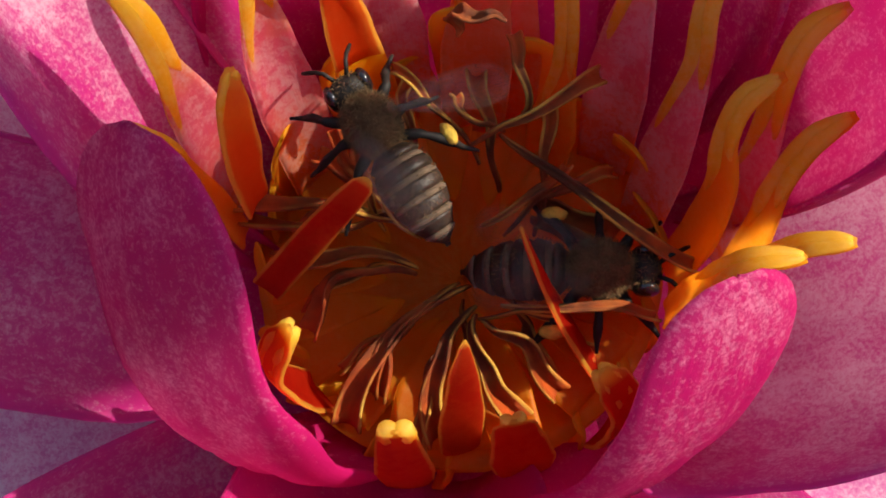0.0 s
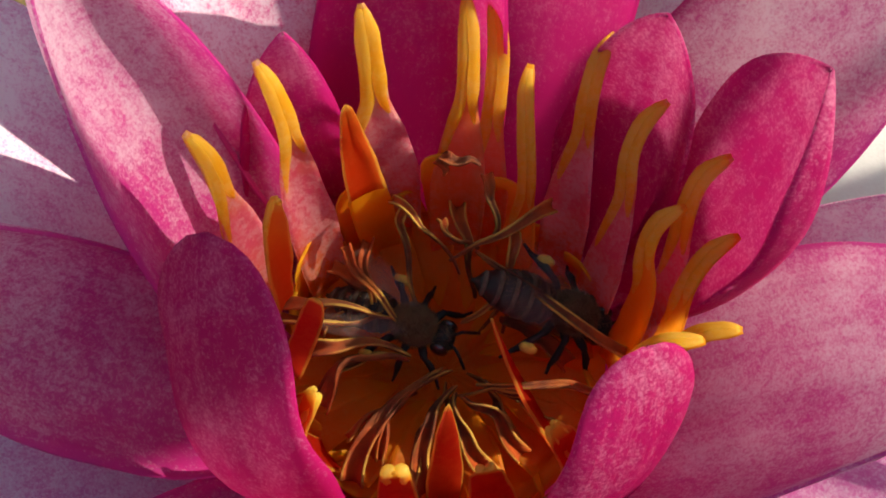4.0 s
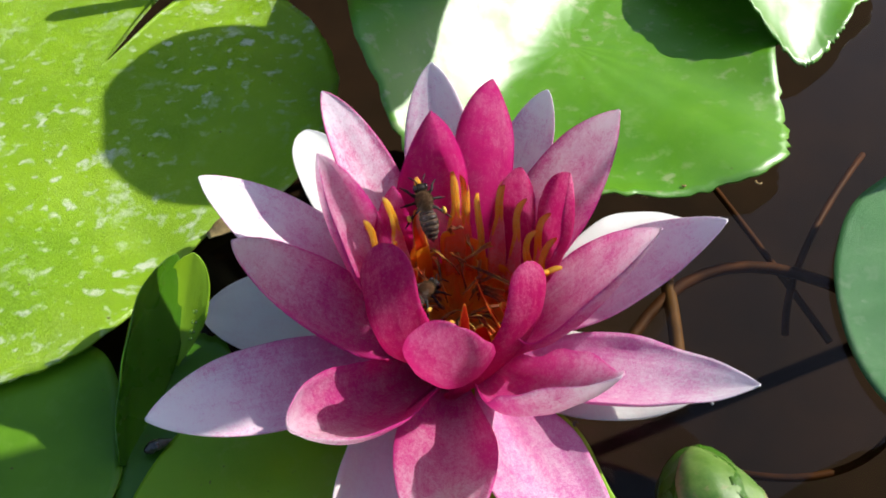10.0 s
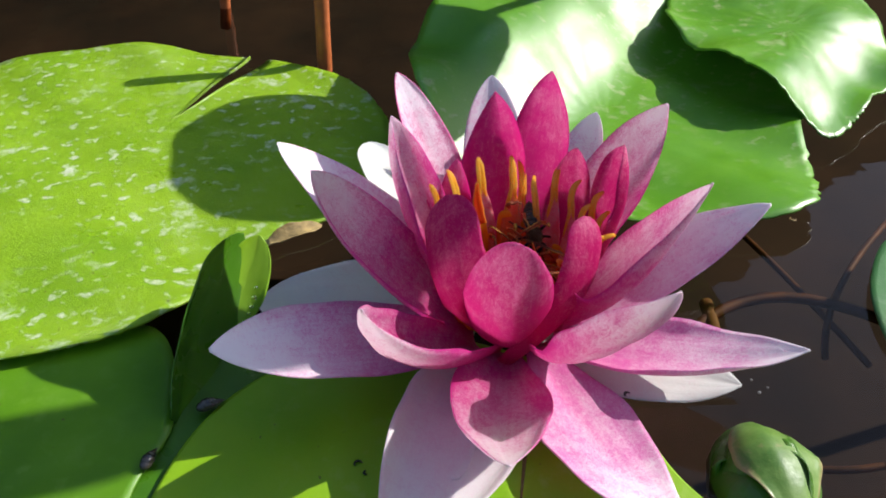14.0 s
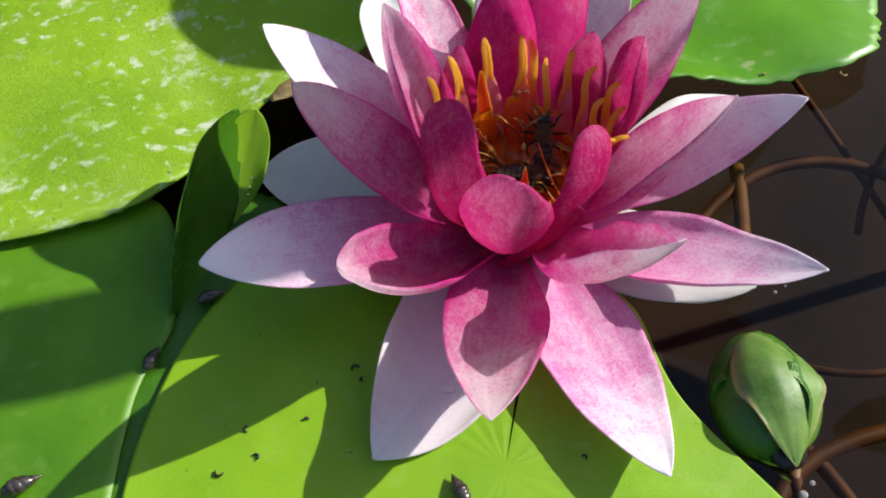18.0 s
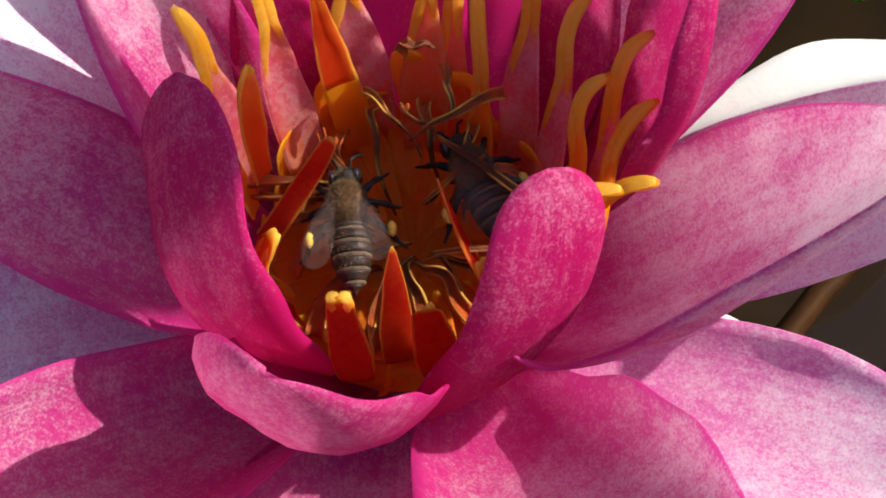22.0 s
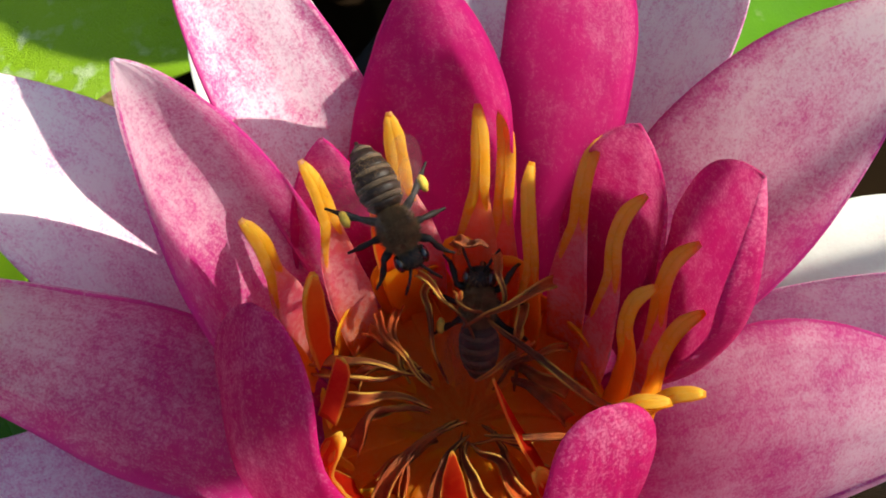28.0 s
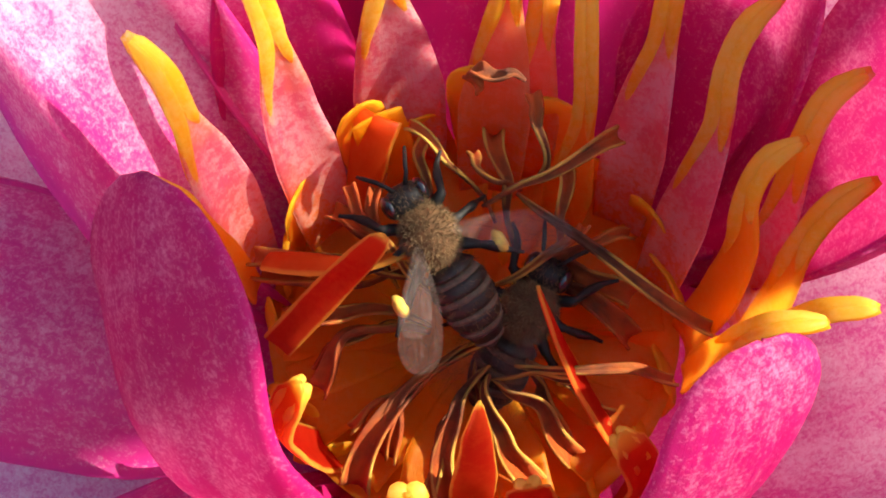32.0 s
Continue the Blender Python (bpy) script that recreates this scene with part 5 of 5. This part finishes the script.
def make_bee(size, wing, spread=0.0):
    """A honey bee, head along +x, feet 0.22 cm under its origin."""
    bee = thing("honey_bee", (0, 0, 0), "brown-banded honey bee with a fuzzy thorax crawling in the flower", "bee", "bees on the flower")
    v, f, uv = ball((0.05, 0, 0.02), (0.23, 0.19, 0.19), 12, 18, None, 0.03)
    thorax = part("thorax", mesh_of("thorax", v, f, uv), AMBER, bee, "dark thorax covered in tan fuzz")
    v, f, uv = hairs((0.05, 0, 0.02), (0.21, 0.175, 0.175), 5200, 0.06, 1)
    part("fuzz", mesh_of("fuzz", v, f, uv, False), FUZZ, thorax, "tan fuzz")
    v, f, uv = ball((0.34, 0, -0.03), (0.115, 0.165, 0.15), 10, 16)
    head = part("head", mesh_of("head", v, f, uv), BLACK, bee, "black triangular head")
    v, f, uv = hairs((0.33, 0, 0.0), (0.11, 0.14, 0.13), 420, 0.035, 2, -0.2)
    part("fuzz", mesh_of("fuzz", v, f, uv, False), FUZZ, head, "tan fuzz")
    for k in (-1, 1):
        v, f, uv = ball((0.35, 0.125 * k, 0.0), (0.09, 0.05, 0.115), 9, 12)
        part("eye", mesh_of("eye", v, f, uv), EYE, head, "glossy black compound eye")
        v, f, uv = tube([(0.42, 0.04 * k, 0.04), (0.50, 0.09 * k, 0.10), (0.55, 0.12 * k, 0.06), (0.60, 0.16 * k, 0.0), (0.64, 0.19 * k, -0.05)], [0.016, 0.015, 0.016, 0.016, 0.012], 7)
        part("antenna", mesh_of("antenna", v, f, uv), BLACK, head, "bent black antenna")
    v, f, uv = tube([(0.40, 0, -0.12), (0.42, 0, -0.2), (0.40, 0, -0.28)], [0.045, 0.035, 0.012], 8)
    part("mouthparts", mesh_of("mouthparts", v, f, uv), AMBER, head)
    # abdomen in overlapping rings
    cuts = [-0.13, -0.25, -0.38, -0.51, -0.64, -0.76, -0.88]
    rads = [0.10, 0.18, 0.205, 0.2, 0.172, 0.12, 0.02]
    for i in range(6):
        x0, x1, r0, r1 = cuts[i], cuts[i + 1], rads[i], rads[i + 1]
        xs = np.linspace(x0, x1, 7)
        rs = np.interp(np.linspace(0, 1, 7), [0, 0.12, 0.8, 1], [r0 * 0.93, r0 + 0.005, r1 * 1.06 if i < 5 else r1, r1 * 0.97])
        zs = -0.03 - 0.16 * ((-xs - 0.13) / 0.75) ** 1.6
        line = np.stack([xs, 0 * xs, zs], -1)
        cut = 2
        for a, b, mat, lab in ((0, cut + 1, BAND if i else AMBER, "pale hairy abdomen band"), (cut, 7, RING_DARK, "dark abdomen ring")):
            v, f, uv = tube(line[a:b], rs[a:b], 18, 0.9, up=(0, 0, 1))
            part("abdomen_ring", mesh_of("abdomen_ring", v, f, uv), mat, bee, lab)
    v, f, uv = hairs((-0.38, 0, -0.05), (0.34, 0.2, 0.19), 500, 0.035, 5, -0.1)
    part("abdomen_hair", mesh_of("abdomen_hair", v, f, uv, False), FUZZ, bee, "short tan hairs")
    # wings folded back or half open
    for k in (-1, 1):
        out = 0.02 + spread
        v, f, uv = bee_wing((0.06, 0.12 * k, 0.17), (-0.78 + 0.55 * spread, (0.22 + out) * k, 0.22 + 0.1 * spread), 0.30, 0.03)
        part("forewing", mesh_of("forewing", v, f, uv), wing, bee, "clear brown-veined wing")
        v, f, uv = bee_wing((-0.02, 0.12 * k, 0.15), (-0.55 + 0.25 * spread, (0.22 + out * 1.25) * k, 0.16), 0.22, 0.02)
        part("hindwing", mesh_of("hindwing", v, f, uv), wing, bee, "clear small hind wing")
        for j, (x, reach, fore) in enumerate(((0.16, 0.34, 0.26), (0.05, 0.44, 0.0), (-0.06, 0.46, -0.30))):
            pts = [(x, 0.09 * k, -0.10), (x + fore * 0.35, 0.24 * k, -0.03), (x + fore * 0.75, reach * 0.85 * k, -0.12), (x + fore, reach * k, -0.20), (x + fore * 1.25, (reach + 0.08) * k, -0.23)]
            fine = np.concatenate([np.linspace(pts[i], pts[i + 1], 5)[:-1] for i in range(4)] + [np.array(pts[-1:])])
            q = np.linspace(0, 1, len(fine))
            rad = np.interp(q, [0, 0.2, 0.3, 0.5, 0.62, 0.8, 1], [0.04, 0.042, 0.026, 0.044 if j == 2 else 0.034, 0.03, 0.018, 0.012])
            v, f, uv = tube(fine, rad, 8)
            leg = part("leg", mesh_of("leg", v, f, uv), BLACK, bee, "black jointed leg")
            if j == 2:
                v, f, uv = ball(np.array(pts[2]) + (0.03, 0.02 * k, 0.02), (0.085, 0.05, 0.06), 8, 12, None, 0.2, 4)
                part("pollen_load", mesh_of("pollen_load", v, f, uv), POLLEN, leg, "yellow lump of pollen")
    bee.scale = (size, size, size)
    return bee


bee_a = make_bee(0.97, WING)
bee_b = make_bee(1.04, WING_CLEAR)
tagged(bee_b, "dark brown-banded honey bee with folded wings deep in the flower")


# clear drops on the young leaf
DROP = Nodes("water_drop").set(Base_Color=(1.0, 1.0, 1.0), Roughness=0.02, Transmission_Weight=1.0, IOR=1.33)
young = next(o for o in scene.objects if o.name == "young_leaf")
for x, y, z, r in ((1.0, 0.75, 1.28, 0.07), (0.92, 0.6, 1.1, 0.06), (1.05, 0.95, 1.45, 0.06), (0.85, 0.5, 0.95, 0.05)):
    v, f, uv = ball((x, y, z), (r, r, r * 0.7), 8, 12)
    part("water_drop", mesh_of("water_drop", v, f, uv), DROP, young, "clear water drop")


# ---- movement ----
def crawl(x, y, z, heading, slope):
    """Pose of a bee in centimetres and degrees: heading counted from +x, slope with its head up."""
    return pose(x * CM, y * CM, z * CM, 0, -slope, heading)


def flap(side, degrees):
    """Pose of a wing on its bee, opened round its root."""
    root = pose(0.0004, 0.0012 * side, 0.0017)
    return root @ pose(0, 0, 0, 0, 0, -side * degrees) @ root.inverted()


def swing(hinge, axis, degrees):
    """Pose of a stamen turned about a hinge given in centimetres."""
    h = Matrix.Translation(Vector(hinge) * CM)
    return h @ Matrix.Rotation(radians(degrees), 4, Vector(axis)) @ h.inverted()


def motions():
    walk(bee_a, [
        (0.00, crawl(-0.76, 0.31, 3.60, 124, 5)),
        (0.50, crawl(-0.83, 0.31, 3.60, 138, 29)),
        (1.00, crawl(-0.80, 0.31, 2.95, 113, 5)),
        (1.50, crawl(-0.48, 0.05, 2.90, 191, 0)),
        (2.00, crawl(-1.46, 0.12, 2.95, 192, 0)),
        (2.50, crawl(-1.55, -0.21, 2.90, 279, -40)),
        (3.00, crawl(-1.37, -0.33, 2.80, 320, -51)),
        (3.50, crawl(-1.16, -0.40, 2.75, 339, -58)),
        (4.00, crawl(-0.58, -0.04, 2.65, 338, -5)),
        (4.50, crawl(-0.99, 0.05, 2.70, 346, -39)),
        (5.50, crawl(-0.97, 0.10, 2.75, 421, -15)),
        (6.50, crawl(-0.90, -0.07, 3.25, 495, 10)),
        (7.00, crawl(-1.16, 0.17, 3.23, 486, 10)),
        (7.50, crawl(-1.09, 0.27, 3.17, 482, 0)),
        (8.00, crawl(-1.05, 0.38, 3.15, 477, 0)),
        (8.50, crawl(-1.03, 0.63, 3.15, 468, 0)),
        (8.75, crawl(-0.89, 0.37, 3.15, 408, 0)),
        (9.00, crawl(-0.74, 0.11, 3.15, 347, 0)),
        (9.50, crawl(-0.86, 0.01, 3.10, 355, 0)),
        (10.00, crawl(-1.00, -0.15, 3.04, 399, 0)),
        (10.50, crawl(-0.27, 0.46, 2.96, 428, 0)),
        (11.00, crawl(-0.32, 0.02, 2.83, 388, 0)),
        (13.00, crawl(-0.64, -0.37, 2.78, 396, 0)),
        (15.50, crawl(-0.32, -0.24, 2.79, 415, 0)),
        (16.50, crawl(-0.13, -0.26, 2.82, 368, 0)),
        (17.50, crawl(0.06, -0.28, 2.85, 322, 0)),
        (18.00, crawl(0.04, -0.61, 2.87, 342, 0)),
        (18.25, crawl(0.14, -0.58, 2.88, 285, 0)),
        (18.50, crawl(0.24, -0.54, 2.90, 228, 0)),
        (19.00, crawl(-0.27, -0.34, 2.91, 206, 0)),
        (19.50, crawl(-0.55, -0.74, 3.02, 205, 0)),
        (20.00, crawl(-0.86, -0.51, 3.08, 143, 25)),
        (20.50, crawl(-0.80, -0.85, 3.09, 149, 48)),
        (21.00, crawl(-0.96, -0.80, 3.08, 148, 34)),
        (21.50, crawl(-0.98, -0.71, 3.13, 147, 5)),
        (22.00, crawl(-0.75, -0.37, 3.12, 100, 0)),
        (22.50, crawl(-0.67, -0.20, 3.06, 92, 0)),
        (23.00, crawl(-0.33, -0.21, 3.16, 60, 0)),
        (23.50, crawl(-1.30, 0.25, 3.60, 122, 10)),
        (24.00, crawl(-2.08, 0.62, 4.50, 105, 20)),
        (24.50, crawl(-7.00, 2.00, 9.50, 135, 15)),
        (25.20, crawl(-9.00, 7.00, 12.50, 165, 10)),
        (25.90, crawl(-5.00, 7.50, 10.00, 115, 0)),
        (26.10, crawl(-3.49, 5.33, 8.40, 170, -12)),
        (26.30, crawl(-1.98, 3.16, 6.80, 225, -23)),
        (26.50, crawl(-0.48, 0.99, 5.20, 279, -35)),
        (27.00, crawl(-0.46, 1.05, 5.10, 272, -35)),
        (27.50, crawl(-0.68, 0.74, 4.90, 290, -35)),
        (28.00, crawl(-0.68, 0.72, 4.70, 299, -30)),
        (28.20, crawl(-1.01, 0.55, 4.40, 249, -25)),
        (28.50, crawl(-1.12, 0.46, 3.55, 236, -20)),
        (29.00, crawl(-0.92, 0.08, 3.35, 232, 0)),
        (29.50, crawl(-0.76, -0.03, 3.30, 214, -10)),
        (30.00, crawl(-0.90, -0.25, 3.25, 216, 0)),
        (30.50, crawl(-0.87, -0.42, 3.25, 228, 18)),
        (31.00, crawl(-1.09, -0.52, 3.39, 183, 48)),
        (31.50, crawl(-0.60, -0.35, 3.30, 203, 40)),
        (31.75, crawl(-0.50, -0.30, 3.30, 160, 38)),
        (32.00, crawl(-0.51, 0.03, 3.35, 126, 25)),
    ])
    walk(bee_b, [
        (0.00, crawl(0.66, -0.41, 2.84, -2, 0)),
        (0.50, crawl(0.67, -0.29, 2.74, -1, 0)),
        (1.00, crawl(0.54, -0.31, 2.64, 1, 0)),
        (1.50, crawl(0.81, -0.16, 2.64, -5, 0)),
        (2.00, crawl(0.56, -0.11, 2.69, -9, 0)),
        (2.50, crawl(0.72, -0.11, 2.69, -28, -38)),
        (3.00, crawl(0.81, -0.09, 2.69, -22, -27)),
        (3.50, crawl(0.86, 0.05, 2.69, -22, -24)),
        (4.00, crawl(0.85, 0.02, 2.79, -12, -33)),
        (4.50, crawl(0.85, 0.22, 2.79, -26, 0)),
        (6.50, crawl(1.19, 0.10, 3.29, 39, 45)),
        (7.00, crawl(0.72, 0.19, 3.27, 36, 36)),
        (7.50, crawl(0.04, 0.35, 3.25, 36, 0)),
        (8.00, crawl(0.93, 0.86, 3.37, 46, 25)),
        (8.50, crawl(0.48, 1.52, 3.46, 103, 20)),
        (9.00, crawl(0.41, 1.24, 3.41, 121, 10)),
        (9.25, crawl(0.37, 1.04, 3.35, 74, 5)),
        (9.50, crawl(0.32, 0.86, 3.27, 28, 0)),
        (10.00, crawl(-0.77, 1.35, 4.43, 101, 37)),
        (10.50, crawl(-0.62, 1.25, 4.50, 88, 25)),
        (11.00, crawl(0.08, 1.12, 3.33, 36, 0)),
        (11.50, crawl(0.54, 1.38, 3.20, 56, 0)),
        (11.75, crawl(0.50, 0.97, 3.19, -23, -12)),
        (12.00, crawl(0.47, 0.55, 3.18, -103, -25)),
        (12.50, crawl(0.79, 0.98, 3.12, -82, -25)),
        (13.00, crawl(0.63, 1.26, 3.11, -97, -30)),
        (13.50, crawl(0.61, 0.98, 3.08, -91, -30)),
        (14.00, crawl(0.40, 0.77, 3.04, -88, -43)),
        (14.50, crawl(0.42, 0.33, 3.04, -97, -42)),
        (15.00, crawl(0.49, 0.70, 3.04, -92, -33)),
        (15.50, crawl(0.57, 0.59, 3.04, -93, -25)),
        (16.17, crawl(0.47, 0.68, 3.06, -33, -5)),
        (16.83, crawl(0.36, 0.78, 3.08, 27, 14)),
        (17.50, crawl(0.25, 0.88, 3.10, 86, 34)),
        (18.00, crawl(0.34, 0.30, 3.13, 83, 48)),
        (18.50, crawl(0.51, -0.21, 3.07, 16, 0)),
        (19.00, crawl(0.59, -0.19, 3.09, 12, 0)),
        (19.50, crawl(0.43, 0.16, 2.88, 12, 0)),
        (20.00, crawl(0.54, -0.28, 2.90, 2, 0)),
        (20.25, crawl(0.56, -0.12, 2.90, 63, 0)),
        (20.50, crawl(0.57, 0.03, 2.90, 124, 0)),
        (21.00, crawl(0.47, 0.17, 2.90, 115, 0)),
        (21.50, crawl(0.62, 0.30, 2.89, 116, 0)),
        (22.00, crawl(0.41, 0.18, 2.89, 120, 0)),
        (22.17, crawl(0.44, 0.29, 2.89, 178, 0)),
        (22.33, crawl(0.47, 0.41, 2.89, 237, 0)),
        (22.50, crawl(0.51, 0.51, 2.89, 295, 0)),
        (23.00, crawl(0.66, 0.40, 2.89, 345, 0)),
        (23.50, crawl(0.50, 0.56, 2.88, 342, 0)),
        (23.75, crawl(0.41, 0.44, 2.88, 382, 0)),
        (24.00, crawl(0.31, 0.33, 2.89, 422, 0)),
        (24.50, crawl(0.22, 0.38, 2.89, 433, 0)),
        (26.50, crawl(0.02, 0.36, 2.97, 462, 47)),
        (27.00, crawl(0.03, 0.46, 2.98, 488, 43)),
        (27.50, crawl(0.01, 0.53, 2.97, 474, 49)),
        (28.00, crawl(-0.08, 0.65, 2.97, 446, 45)),
        (28.50, crawl(-0.01, 0.61, 2.97, 477, 35)),
        (28.75, crawl(0.00, 0.50, 2.95, 462, 45)),
        (29.00, crawl(-0.01, 0.35, 2.93, 455, 50)),
        (29.50, crawl(0.00, 0.25, 2.93, 430, 45)),
        (30.00, crawl(-0.02, 0.20, 2.93, 412, 42)),
        (30.50, crawl(-0.05, 0.15, 2.93, 408, 42)),
        (31.00, crawl(-0.02, 0.10, 2.85, 405, 36)),
        (31.50, crawl(0.06, -0.08, 2.70, 408, 30)),
        (32.00, crawl(0.10, -0.25, 2.60, 420, 30)),
    ])
    for wing in [o for o in bee_a.children if "wing" in o.name]:
        side = 1 if max(v.co.y for v in wing.data.vertices) > 0.0021 else -1
        opened = ((0, 60), (0.6, 30), (1.2, 14), (2, 8), (22.8, 6), (23.4, 30), (24, 55), (25.9, 55), (26.5, 14), (30.2, 12), (30.7, 40), (31.3, 42), (31.7, 30), (32, 46)) if side < 0 else (
            (0, -8), (0.6, 6), (1.2, 12), (2, 8), (22.8, 6), (23.4, 30), (24, 55), (25.9, 55), (26.5, 14), (30.2, 12), (30.7, 36), (31.3, 38), (31.7, 24), (32, 24))
        walk(wing, [(t, flap(side, deg)) for t, deg in opened])
    walk(stamen_tip, [(t, swing(HINGE, (1, 0, 0), turn) @ swing(HINGE, (0, 1, 0), side)) for t, turn, side in ((0, 0, 0), (28.0, 0, 0), (28.25, 25, -10), (28.55, 95, -10), (28.9, 158, -10), (32.0, 160, -10))])
    # each swings between two ways its end can point, seen from its foot
    upright = Vector(TIPPED_END) - Vector(TIPPED_FOOT)
    fallen = upright.cross(Vector((1.2, 0.12, 0.1)))
    walk(tipped, [(t, swing(TIPPED_FOOT, fallen, turn)) for t, turn in ((0, 0), (28.5, 0), (28.7, 35), (28.95, 74), (32.0, 76))])
    across = Vector(LEANING_END) - Vector(LEANING_FOOT)
    raised = across.cross(Vector((0.42, 0.1, 1.3)))
    full = math.degrees(across.angle(Vector((0.42, 0.1, 1.3))))
    walk(leaning, [(t, swing(LEANING_FOOT, raised, full * part_way)) for t, part_way in ((0, 0), (1.2, 0), (1.8, 1), (21.2, 1), (21.8, 0), (23.3, 0), (23.8, 1), (29.9, 1), (30.5, 0.6), (31.2, 0.5), (31.5, 0), (32.0, 0))])


motions()
